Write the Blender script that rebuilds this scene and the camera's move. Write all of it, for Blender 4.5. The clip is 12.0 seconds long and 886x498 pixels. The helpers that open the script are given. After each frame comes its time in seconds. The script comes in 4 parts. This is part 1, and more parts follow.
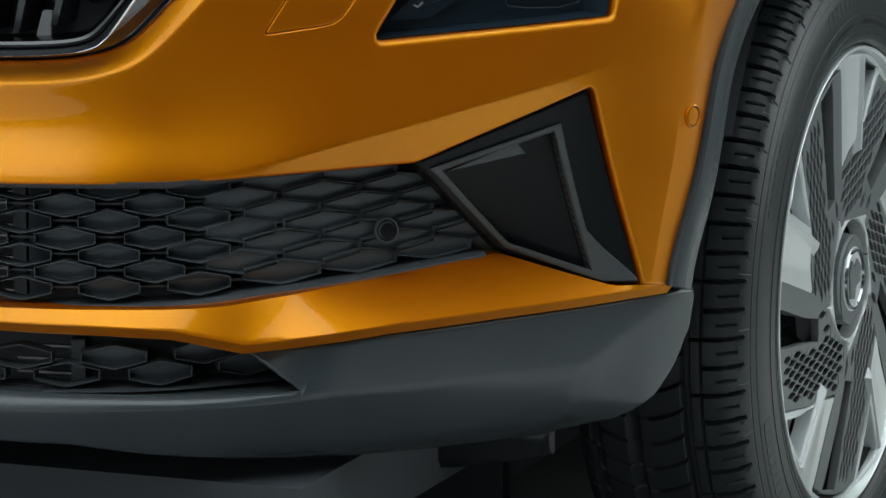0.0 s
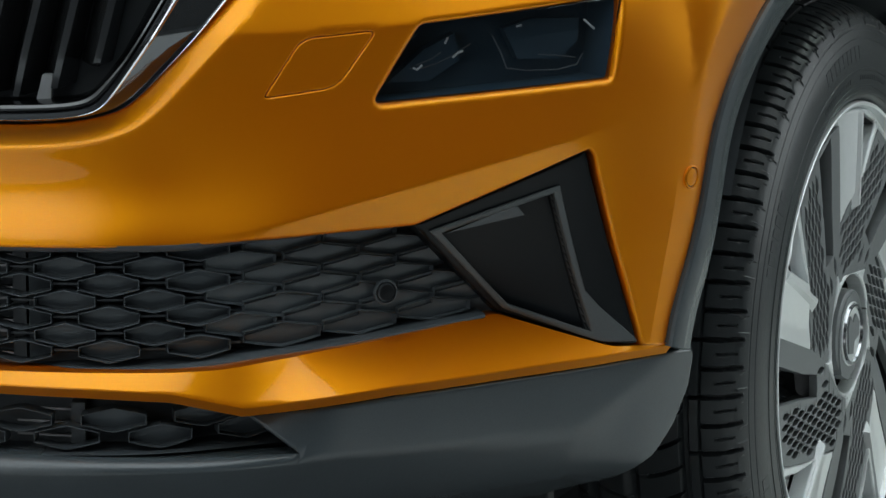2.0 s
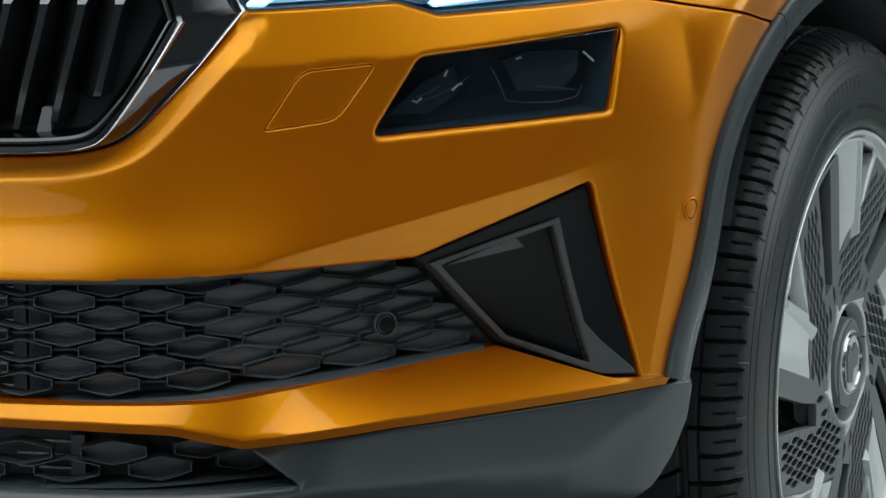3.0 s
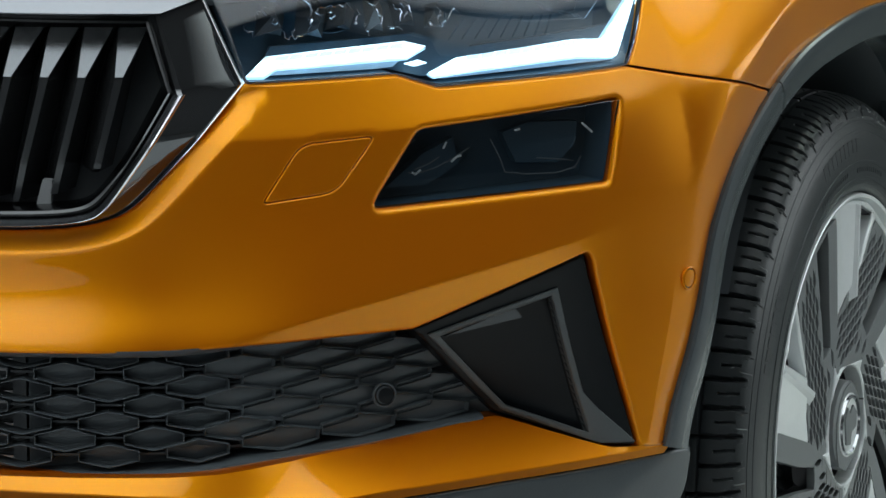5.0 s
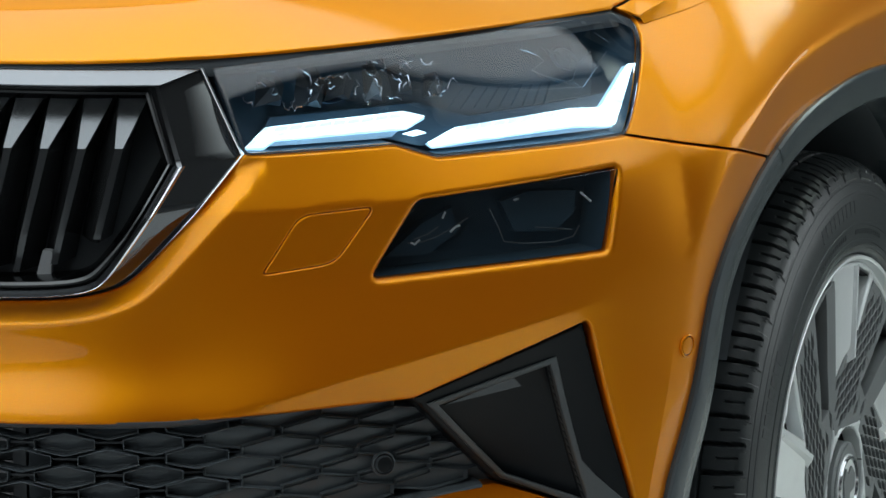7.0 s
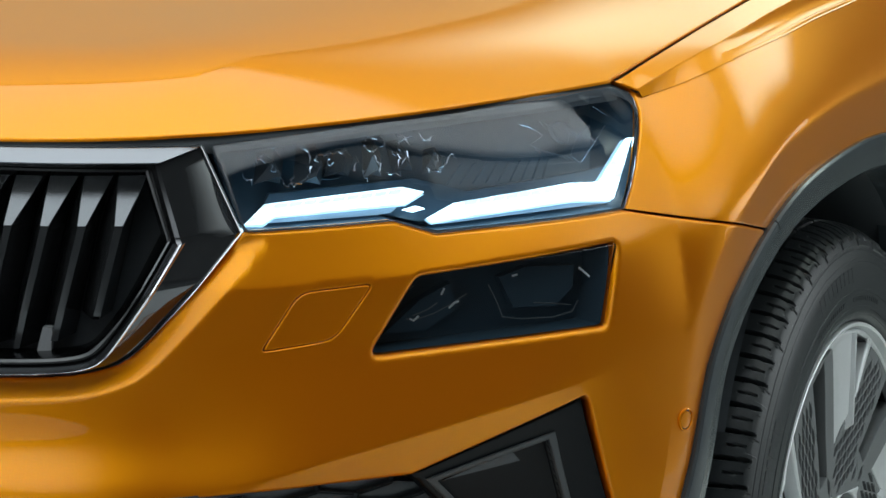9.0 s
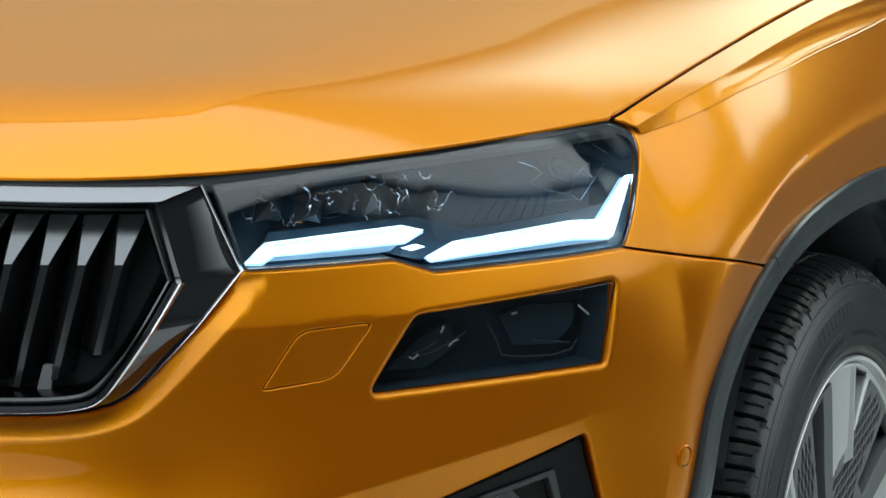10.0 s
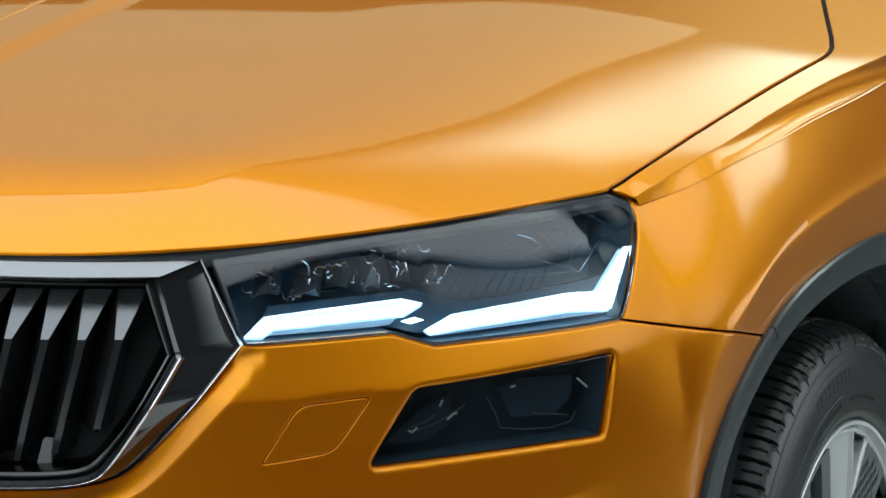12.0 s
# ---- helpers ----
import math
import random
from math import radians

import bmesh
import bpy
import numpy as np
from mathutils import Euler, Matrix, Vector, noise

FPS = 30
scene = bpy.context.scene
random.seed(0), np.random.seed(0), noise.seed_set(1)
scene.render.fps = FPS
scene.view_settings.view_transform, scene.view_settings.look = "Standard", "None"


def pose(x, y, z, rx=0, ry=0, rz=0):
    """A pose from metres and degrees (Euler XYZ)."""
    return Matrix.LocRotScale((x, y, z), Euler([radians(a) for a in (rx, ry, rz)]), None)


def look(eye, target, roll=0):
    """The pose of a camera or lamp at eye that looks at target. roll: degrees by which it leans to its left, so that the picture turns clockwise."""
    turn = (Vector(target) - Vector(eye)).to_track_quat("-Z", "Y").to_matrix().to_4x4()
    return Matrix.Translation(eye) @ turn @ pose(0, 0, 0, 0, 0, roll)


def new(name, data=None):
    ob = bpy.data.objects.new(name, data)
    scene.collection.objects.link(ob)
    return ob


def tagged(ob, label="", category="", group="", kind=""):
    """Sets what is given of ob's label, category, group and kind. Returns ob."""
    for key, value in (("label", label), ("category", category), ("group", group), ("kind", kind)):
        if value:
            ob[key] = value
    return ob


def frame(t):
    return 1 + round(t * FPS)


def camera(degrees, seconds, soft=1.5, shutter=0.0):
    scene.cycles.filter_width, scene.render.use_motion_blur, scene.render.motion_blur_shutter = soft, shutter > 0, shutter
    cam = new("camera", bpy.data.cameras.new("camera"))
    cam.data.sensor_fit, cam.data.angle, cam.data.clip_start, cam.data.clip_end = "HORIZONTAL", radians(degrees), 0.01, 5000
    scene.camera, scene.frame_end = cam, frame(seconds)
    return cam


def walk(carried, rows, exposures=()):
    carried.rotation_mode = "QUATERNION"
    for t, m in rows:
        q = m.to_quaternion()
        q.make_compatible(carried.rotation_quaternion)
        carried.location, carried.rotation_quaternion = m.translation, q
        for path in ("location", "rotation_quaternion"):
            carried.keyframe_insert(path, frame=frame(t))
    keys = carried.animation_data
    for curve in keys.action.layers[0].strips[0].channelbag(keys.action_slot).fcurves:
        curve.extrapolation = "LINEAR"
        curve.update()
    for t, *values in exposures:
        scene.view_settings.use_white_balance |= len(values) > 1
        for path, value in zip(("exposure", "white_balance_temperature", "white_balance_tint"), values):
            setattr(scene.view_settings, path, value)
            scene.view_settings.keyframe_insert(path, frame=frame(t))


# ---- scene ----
cam = camera(11.631, 12.0)
YAW, TILT, TILT_DRIFT, ROLL = 20.202, 9.494, -0.671, -0.160
# seconds, x, y, z of the lens
ROWS = [
    (0.0, 2.0075, -3.3839, 1.1323),
    (0.5, 2.0077, -3.3840, 1.1427),
    (1.0, 2.0079, -3.3841, 1.1550),
    (1.5, 2.0081, -3.3842, 1.1667),
    (2.0, 2.0083, -3.3843, 1.1811),
    (2.5, 2.0086, -3.3844, 1.1925),
    (3.0, 2.0088, -3.3846, 1.2067),
    (5.0, 2.0099, -3.3854, 1.2640),
    (5.5, 2.0102, -3.3857, 1.2775),
    (6.0, 2.0105, -3.3860, 1.2924),
    (6.5, 2.0108, -3.3863, 1.3060),
    (7.0, 2.0111, -3.3866, 1.3201),
    (9.0, 2.0125, -3.3881, 1.3821),
    (9.5, 2.0128, -3.3886, 1.3978),
    (10.0, 2.0132, -3.3890, 1.4134),
    (10.5, 2.0136, -3.3895, 1.4291),
    (11.0, 2.0140, -3.3900, 1.4444),
    (11.5, 2.0144, -3.3906, 1.4593),
    (12.0, 2.0148, -3.3911, 1.4736),
]
walk(cam, [(t, pose(x, y, z, 90 - TILT - TILT_DRIFT * (t - 6) / 12, 0, YAW) @ pose(0, 0, 0, 0, 0, -ROLL)) for t, x, y, z in ROWS])
# ---- world, studio lights, exposure ----
world = bpy.data.worlds.new("studio_dark")
world.use_nodes = True
world.node_tree.nodes["Background"].inputs["Color"].default_value = (.5, .55, .6, 1)
world.node_tree.nodes["Background"].inputs["Strength"].default_value = .02
scene.world = world
scene.view_settings.exposure = 0.64


def fill_lamp(name, eye, target, wide, high, watts, colour=(1, 1, 1), spread=180):
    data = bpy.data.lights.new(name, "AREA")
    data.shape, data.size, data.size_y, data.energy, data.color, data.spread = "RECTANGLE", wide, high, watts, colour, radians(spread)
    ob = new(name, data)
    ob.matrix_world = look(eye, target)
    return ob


# unseen fills without fixtures: one for the wheel, one to lift the dark front
fill_lamp("side_light", (6.6, 5.6, 1.7), (.9, .9, .4), 4.6, 2.4, 22, (.90, .98, 1), 110)
fill_lamp("front_silk_light", (-.6, -8.6, 2.0), (-.6, 0, .8), 7.6, 3.6, 40, (.92, .98, 1)).data.shape = "ELLIPSE"
# the large softboxes: middle, what they face, turn, width, length, brightness, how soft their rims are
SOFTBOXES = [((0, .25, 3.9), (0, .2, 0), 0, 5.5, 5.4, 1.22, .13, (.90, 1, 1.05)),
             ((-.3, -3.6, 3.8), (.2, 0, .7), 0, 5.4, 3.0, 1.35, .7, (.92, .99, 1)),
             ((.44, 5.65, 3.25), (.44, 5.55, 0), 9.4, 2.1, 5.3, 1.85, .42, (.75, 1, .85)),
             ((2.5, 4.7, 3.85), (2.5, 4.6, 0), 0, 1.9, 2.9, 3.3, .5, (.82, 1, .92)),
             ((5.0, 1.2, 3.92), (4.9, 1.2, 0), 0, 4.2, 6.0, 1.45, 1.0, (.90, 1, .97)),
             ((-2.5, 5.9, 3.75), (-2.5, 5.8, 0), 0, 4.6, 7.4, .30, .03, (.85, 1, .68))]
# ---- materials ----
def material(name, colour, rough=.5, metal=0.0, coat=0.0, coat_rough=.03, vary=.08, scale=40.0, bump=0.0, bump_scale=600.0, ior=1.45, emit=0.0, emit_colour=None):
    m = bpy.data.materials.new(name)
    m.use_nodes = True
    t = m.node_tree
    b = t.nodes["Principled BSDF"]
    b.inputs["Metallic"].default_value, b.inputs["IOR"].default_value = metal, ior
    b.inputs["Coat Weight"].default_value, b.inputs["Coat Roughness"].default_value = coat, coat_rough
    where = t.nodes.new("ShaderNodeTexCoord").outputs["Object"]
    big, fine = t.nodes.new("ShaderNodeTexNoise"), t.nodes.new("ShaderNodeTexNoise")
    big.inputs["Scale"].default_value, big.inputs["Detail"].default_value = scale * .15, 5
    fine.inputs["Scale"].default_value, fine.inputs["Detail"].default_value = scale * 10, 3
    mix = t.nodes.new("ShaderNodeMix")
    mix.data_type = "FLOAT"
    mix.inputs[0].default_value = .45
    for n in (big, fine):
        t.links.new(where, n.inputs["Vector"])
    t.links.new(big.outputs["Fac"], mix.inputs[2])
    t.links.new(fine.outputs["Fac"], mix.inputs[3])
    ramp = t.nodes.new("ShaderNodeValToRGB")
    ramp.color_ramp.elements[0].position, ramp.color_ramp.elements[1].position = .3, .7
    ramp.color_ramp.elements[0].color = (*[c * (1 - vary) for c in colour], 1)
    ramp.color_ramp.elements[1].color = (*[min(1, c * (1 + vary)) for c in colour], 1)
    t.links.new(mix.outputs[0], ramp.inputs["Fac"])
    t.links.new(ramp.outputs["Color"], b.inputs["Base Color"])
    rr = t.nodes.new("ShaderNodeMapRange")
    rr.inputs["To Min"].default_value, rr.inputs["To Max"].default_value = max(.0, rough * (1 - 1.2 * vary)), min(1, rough * (1 + 1.2 * vary))
    t.links.new(mix.outputs[0], rr.inputs["Value"])
    t.links.new(rr.outputs["Result"], b.inputs["Roughness"])
    if bump:
        n, bp = t.nodes.new("ShaderNodeTexNoise"), t.nodes.new("ShaderNodeBump")
        n.inputs["Scale"].default_value, n.inputs["Detail"].default_value = bump_scale, 2
        t.links.new(where, n.inputs["Vector"])
        bp.inputs["Strength"].default_value, bp.inputs["Distance"].default_value = bump, .0006
        t.links.new(n.outputs["Fac"], bp.inputs["Height"])
        t.links.new(bp.outputs["Normal"], b.inputs["Normal"])
    if emit:
        b.inputs["Emission Color"].default_value = (*(emit_colour or colour), 1)
        b.inputs["Emission Strength"].default_value = emit
    return m


def clear_glass(name, tint, ior=1.5):
    m = bpy.data.materials.new(name)
    m.use_nodes = True
    t = m.node_tree
    t.nodes.remove(t.nodes["Principled BSDF"])
    through_it, gloss, mix, fresnel = (t.nodes.new("ShaderNode" + k) for k in ("BsdfTransparent", "BsdfGlossy", "MixShader", "Fresnel"))
    through_it.inputs["Color"].default_value = (*tint, 1)
    gloss.inputs["Roughness"].default_value = .02
    fresnel.inputs["IOR"].default_value = ior
    t.links.new(fresnel.outputs[0], mix.inputs[0])
    t.links.new(through_it.outputs[0], mix.inputs[1])
    t.links.new(gloss.outputs[0], mix.inputs[2])
    t.links.new(mix.outputs[0], t.nodes["Material Output"].inputs["Surface"])
    return m


def car_paint(name, deep, flake, share, rough):
    """Clear-coated metallic paint: a deep pigment under bright flakes."""
    m = material(name, deep, .45, 0, 1.0, .015, .03, 60)
    t = m.node_tree
    a, out = t.nodes["Principled BSDF"], t.nodes["Material Output"]
    a.inputs["Specular IOR Level"].default_value = .1
    b, mix = t.nodes.new("ShaderNodeBsdfPrincipled"), t.nodes.new("ShaderNodeMixShader")
    b.inputs["Base Color"].default_value = (*flake, 1)
    b.inputs["Metallic"].default_value, b.inputs["Roughness"].default_value = 1, rough
    b.inputs["Coat Weight"].default_value, b.inputs["Coat Roughness"].default_value = 1, .015
    for n in (a, b):
        n.inputs["Coat IOR"].default_value = 1.31
    where, cells, bump = t.nodes.new("ShaderNodeTexCoord"), t.nodes.new("ShaderNodeTexVoronoi"), t.nodes.new("ShaderNodeBump")
    cells.inputs["Scale"].default_value = 2600
    t.links.new(where.outputs["Object"], cells.inputs["Vector"])
    t.links.new(cells.outputs["Distance"], bump.inputs["Height"])
    bump.inputs["Strength"].default_value, bump.inputs["Distance"].default_value = .05, .0003
    t.links.new(bump.outputs["Normal"], b.inputs["Normal"])
    mix.inputs[0].default_value = share
    t.links.new(a.outputs[0], mix.inputs[1])
    t.links.new(b.outputs[0], mix.inputs[2])
    t.links.new(mix.outputs[0], out.inputs["Surface"])
    return m


def uneven_light(m, low, high):
    """Light that wells up in streaks behind a moulded lens."""
    t = m.node_tree
    where, size, n, r = (t.nodes.new("ShaderNode" + k) for k in ("TexCoord", "Mapping", "TexNoise", "MapRange"))
    size.inputs["Scale"].default_value = (34, 34, 120)
    n.inputs["Scale"].default_value, n.inputs["Detail"].default_value = 1, 4
    r.inputs["From Min"].default_value, r.inputs["From Max"].default_value = .36, .58
    r.inputs["To Min"].default_value, r.inputs["To Max"].default_value = low, high
    t.links.new(where.outputs["Object"], size.inputs["Vector"])
    t.links.new(size.outputs["Vector"], n.inputs["Vector"])
    t.links.new(n.outputs["Fac"], r.inputs["Value"])
    t.links.new(r.outputs["Result"], t.nodes["Principled BSDF"].inputs["Emission Strength"])
    return m


PAINT = car_paint("orange_metallic_paint", (.60, .080, .001), (1.0, .432, .003), .60, .43)
PLASTIC = material("grained_grey_plastic", (.061, .075, .083), .25, 0, 0, .1, .10, 60, .12, 1800, ior=1.6)
MESH_BLACK = material("black_grille_plastic", (.078, .092, .103), .40, 0, 0, .1, .12, 60, .15, 1500)
PIANO = material("gloss_black_plastic", (.012, .0145, .017), .10, 0, 0, .04, .05, ior=1.45)
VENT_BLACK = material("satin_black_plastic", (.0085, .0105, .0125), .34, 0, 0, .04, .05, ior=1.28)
FRAME_GREY = material("dark_grey_satin_plastic", (.085, .097, .103), .35, 0, 0, .1, .08, 60, .2, 1800)
FIN_LIT = material("smoked_satin_metal", (.17, .178, .186), .24, 1.0, vary=.05)
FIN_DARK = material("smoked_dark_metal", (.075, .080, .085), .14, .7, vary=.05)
FRAME_METAL = material("dark_satin_metal", (.12, .125, .13), .22, 1.0, vary=.05)
CHROME = material("chrome", (.52, .53, .55), .10, 1.0, vary=.03)
SATIN_CHROME = material("satin_chrome", (.25, .26, .275), .27, 1.0, vary=.04)
DARK_CHROME = material("smoked_chrome", (.17, .178, .188), .07, .9, 0, .08, .03)
CHROME_LINE = material("polished_chrome", (.80, .83, .87), .16, 1.0, vary=.03)
EDGE_CHROME = material("bright_chrome_edge", (.85, .87, .90), .30, 1.0, vary=.03)
SILVER = material("silver_wheel_paint", (.86, .89, .90), .34, .35, .6, .08, .05, 60, .04, 2000)
INSERT = material("anthracite_wheel_insert", (.19, .202, .208), .42, .1, 0, .1, .08, 60, .1, 1500)
RUBBER = material("tyre_rubber", (.034, .039, .042), .33, 0, 0, .1, .15, 50, .3, 900)
VOID_GREY = material("grey_bracket_plastic", (.30, .31, .32), .5)
VOID = material("unlit_black_plastic", (.068, .078, .087), .7)
METAL_DARK = material("cast_iron", (.10, .10, .105), .45, .8, vary=.15)
ALU = material("radiator_aluminium", (.30, .30, .31), .40, .9, vary=.15)
LAMP_GLASS = clear_glass("clear_lamp_cover", (.93, .96, 1.0), 1.72)
# black housing tinted blue: the glare of the light bars is in its colour
LAMP_HAZED = material("lamp_housing_black", (.042, .082, .118), .42, 0, 0, .1)
LAMP_CRYSTAL = material("lamp_optic", (.035, .048, .060), .30, .3, .2, .1)
REFLECTOR = material("lamp_reflector", (.75, .82, .90), .22, 1.0, vary=.05)
LAMP_GLINT = material("satin_lamp_trim", (.15, .18, .205), .3, .2, vary=.1)
GLINT_WHITE = material("white_lamp_edge", (.85, .92, .95), .25, .0, vary=.03)
DRL = uneven_light(material("daytime_light_white", (.8, .9, 1.0), .3, emit=2.4, emit_colour=(.60, .88, 1.0)), .75, 2.5)
GLOW = material("dim_light_guide", (.25, .38, .5), .3, emit=.26, emit_colour=(.32, .62, .9))
CELL_LIGHT = material("daytime_light_cell", (.7, .85, .95), .3, emit=.78, emit_colour=(.62, .86, 1.0))
HALO = material("light_guide_blue", (.5, .7, .85), .3, emit=.60, emit_colour=(.36, .66, .88))
CONCRETE = material("studio_floor_grey", (.075, .077, .080), .6, vary=.15, scale=3, bump=.1, bump_scale=200)
BOARD = material("grey_reflector_board", (.66, .66, .645), .7, vary=.03, scale=4)
WALL = material("studio_wall_charcoal", (.16, .165, .171), .85, vary=.12, scale=2)


def diffuser_cloth(strength, rim, colour):
    """Lit cloth of a softbox, brightest in its middle."""
    m = bpy.data.materials.new("softbox_cloth")
    m.use_nodes = True
    t = m.node_tree
    b = t.nodes["Principled BSDF"]
    b.inputs["Base Color"].default_value, b.inputs["Roughness"].default_value = (.8, .8, .8, 1), .8
    b.inputs["Emission Color"].default_value = (*colour, 1)
    uv, sub, mul = (t.nodes.new("ShaderNode" + k) for k in ("TexCoord", "VectorMath", "Math"))
    sub.operation, mul.operation = "ABSOLUTE", "MULTIPLY"
    parts = t.nodes.new("ShaderNodeSeparateXYZ")
    t.links.new(uv.outputs["Object"], sub.inputs[0])
    t.links.new(sub.outputs[0], parts.inputs[0])
    fades = []
    for axis in ("X", "Y"):
        r = t.nodes.new("ShaderNodeMapRange")
        r.interpolation_type = "SMOOTHSTEP"
        r.inputs["From Min"].default_value, r.inputs["From Max"].default_value = 1.0, 1.0 - rim
        t.links.new(parts.outputs[axis], r.inputs["Value"])
        fades.append(r)
    t.links.new(fades[0].outputs["Result"], mul.inputs[0])
    t.links.new(fades[1].outputs["Result"], mul.inputs[1])
    power = t.nodes.new("ShaderNodeMath")
    power.operation = "MULTIPLY"
    power.inputs[1].default_value = strength
    t.links.new(mul.outputs[0], power.inputs[0])
    t.links.new(power.outputs[0], b.inputs["Emission Strength"])
    return m
# ---- the body's skin: a plan line wrapped round the nose, u along it, z up, o outwards ----
PLAN = [(0, .000), (.2, .004), (.34, .016), (.44, .048), (.55, .114), (.635, .178), (.72, .252), (.80, .330),
        (.848, .415), (.875, .52), (.893, .66), (.905, .85), (.911, 1.1), (.915, 1.5), (.916, 1.9)]
HUB = (.880, .343)          # y, z of the front wheel's axle


def spline(ts, vs):
    """A natural cubic through vs at ts: a function of t, and of its slope."""
    ts, vs = np.array(ts, float), np.array(vs, float)
    n, h = len(ts), np.diff(np.array(ts, float))
    a, b = np.eye(n), np.zeros((n,) + vs.shape[1:])
    for i in range(1, n - 1):
        a[i, i - 1:i + 2] = h[i - 1], 2 * (h[i - 1] + h[i]), h[i]
        b[i] = 6 * ((vs[i + 1] - vs[i]) / h[i] - (vs[i] - vs[i - 1]) / h[i - 1])
    m = np.linalg.solve(a, b)

    def f(t, slope=False):
        t = np.asarray(t, float)
        k = np.clip(np.searchsorted(ts, t) - 1, 0, n - 2)
        w = (slice(None),) * t.ndim + (None,) * (vs.ndim - 1)
        l, r, hh = (t - ts[k])[w], (ts[k + 1] - t)[w], h[k][w]
        if slope:
            return (m[k + 1] * l ** 2 - m[k] * r ** 2) / (2 * hh) + (vs[k + 1] - vs[k]) / hh - hh * (m[k + 1] - m[k]) / 6
        return (m[k] * r ** 3 + m[k + 1] * l ** 3) / (6 * hh) + (vs[k] / hh - m[k] * hh / 6) * r + (vs[k + 1] / hh - m[k + 1] * hh / 6) * l
    return f


PLAN_U = np.concatenate([[0], np.cumsum(np.hypot(*np.diff(np.array(PLAN), axis=0).T))])
plan = spline(PLAN_U, PLAN)


def soft(x, w):
    """max(x, 0) with its corner rounded over w."""
    return .5 * (x + np.sqrt(x * x + w * w))


def step(x, a, b):
    t = np.clip((np.asarray(x, float) - a) / (b - a), 0, 1)
    return t * t * (3 - 2 * t)


def wrap(u, z, o):
    """Metres from u along the plan line, the height, and the distance outwards."""
    p, d = plan(u), plan(u, True)
    d = d / np.linalg.norm(d, axis=-1, keepdims=True)
    return np.stack([p[..., 0] + d[..., 1] * o, p[..., 1] - d[..., 0] * o, np.asarray(z, float) + 0 * p[..., 0]], -1)


def upper_crease_front(u):
    return .722 + .05 * step(u, .45, 1.05) * np.clip(u - .45, 0, 1)


# the same crease climbs over the wheel arch as the flare's edge
CREASE = [(.80, .7323), (.85, .7370), (.90, .7420), (.95, .7480), (1.0, .7555), (1.05, .7655), (1.10, .7775), (1.165, .7955), (1.211, .8095), (1.304, .827), (1.393, .836), (1.506, .838), (1.75, .836), (2.4, .83)]
crease_rear = spline([p[0] for p in CREASE], [p[1] for p in CREASE])


def upper_crease(u):
    u = np.asarray(u, float)
    k = step(u, .82, .95)
    return upper_crease_front(u) * (1 - k) + crease_rear(np.maximum(u, .80)) * k


ARCH = [(.977, .415), (.984, .443), (1.0, .483), (1.021, .539), (1.044, .614), (1.085, .672), (1.135, .712), (1.206, .748), (1.329, .774), (1.494, .779), (1.62, .76), (1.74, .70), (1.80, .60), (1.83, .42)]
ARCH_T = np.concatenate([[0], np.cumsum(np.hypot(*np.diff(np.array(ARCH), axis=0).T))])
arch_at = spline(ARCH_T, ARCH)
arch_line = arch_at(np.linspace(0, ARCH_T[-1], 160))


FLARE = [(1.004, .645), (1.020, .680), (1.039, .711), (1.055, .731), (1.073, .748), (1.095, .7625), (1.151, .7925), (1.20, .8075), (1.25, .8175), (1.36, .8300), (1.465, .8345), (1.52, .836), (1.75, .836), (2.4, .830)]


def to_arch(u, z):
    """Distance of (u, z) from the wheel arch's outer line."""
    p = np.stack([np.asarray(u, float), np.asarray(z, float)], -1)[..., None, :]
    a, d = arch_line[:-1], np.diff(arch_line, axis=0)
    k = np.clip(((p - a) * d).sum(-1) / (d * d).sum(-1), 0, 1)
    return np.sqrt((((p - a) - k[..., None] * d) ** 2).sum(-1)).min(-1)


def lower_crease(u):
    return .548 + .215 * np.clip(u - .545, 0, .4)


def skin_smooth(u, z):
    """How far the painted skin stands out of the plan line, but for the flare round the wheel arch."""
    u, z = np.asarray(u, float), np.asarray(z, float)
    lean = .40 + .50 * step(u, .55, .98) - .145 * step(u, .98, 1.10) + .08 * step(u, .88, 1.03) * (1 - step(u, 1.05, 1.25)) - .28 * step(u, 1.22, 1.62)
    above = soft(z - upper_crease(u), .0022 + .0218 * step(u, .74, .96) - .010 * step(u, 1.06, 1.20))
    o = -lean * above - 2.0 * step(u, .98, 1.10) * above ** 2
    belly = step(u, .48, .62) * (1 - step(u, .79, .94))
    o = o + belly * (.20 * soft(.665 - z, .02) - .58 * soft(lower_crease(u) - z, .002))
    o = o + (1 - step(u, .42, .66)) * (.027 * np.exp(-((z - .532) / .045) ** 2) - .004)
    # a soft edge down the bumper's corner
    k = u - (.9524 + .205 * (z - .42))
    o = o + .0045 * np.clip(1 - np.where(k < 0, -k / .06, k / .032), 0, 1) * (1 - step(z, .52, .60))
    return o + .0025 * step(u, .98, 1.06)


def flare_face(u, z):
    """The facet between the wheel arch and the flare's crease."""
    return .0025 + (.19 - .10 * step(u, 1.07, 1.24)) * to_arch(u, z)


FLARE_U = np.linspace(1.004, 2.4, 240)
FLARE_Z = spline([p[0] for p in FLARE], [p[1] for p in FLARE])(FLARE_U)
FLARE_RISE = flare_face(FLARE_U, FLARE_Z) - skin_smooth(FLARE_U, FLARE_Z)


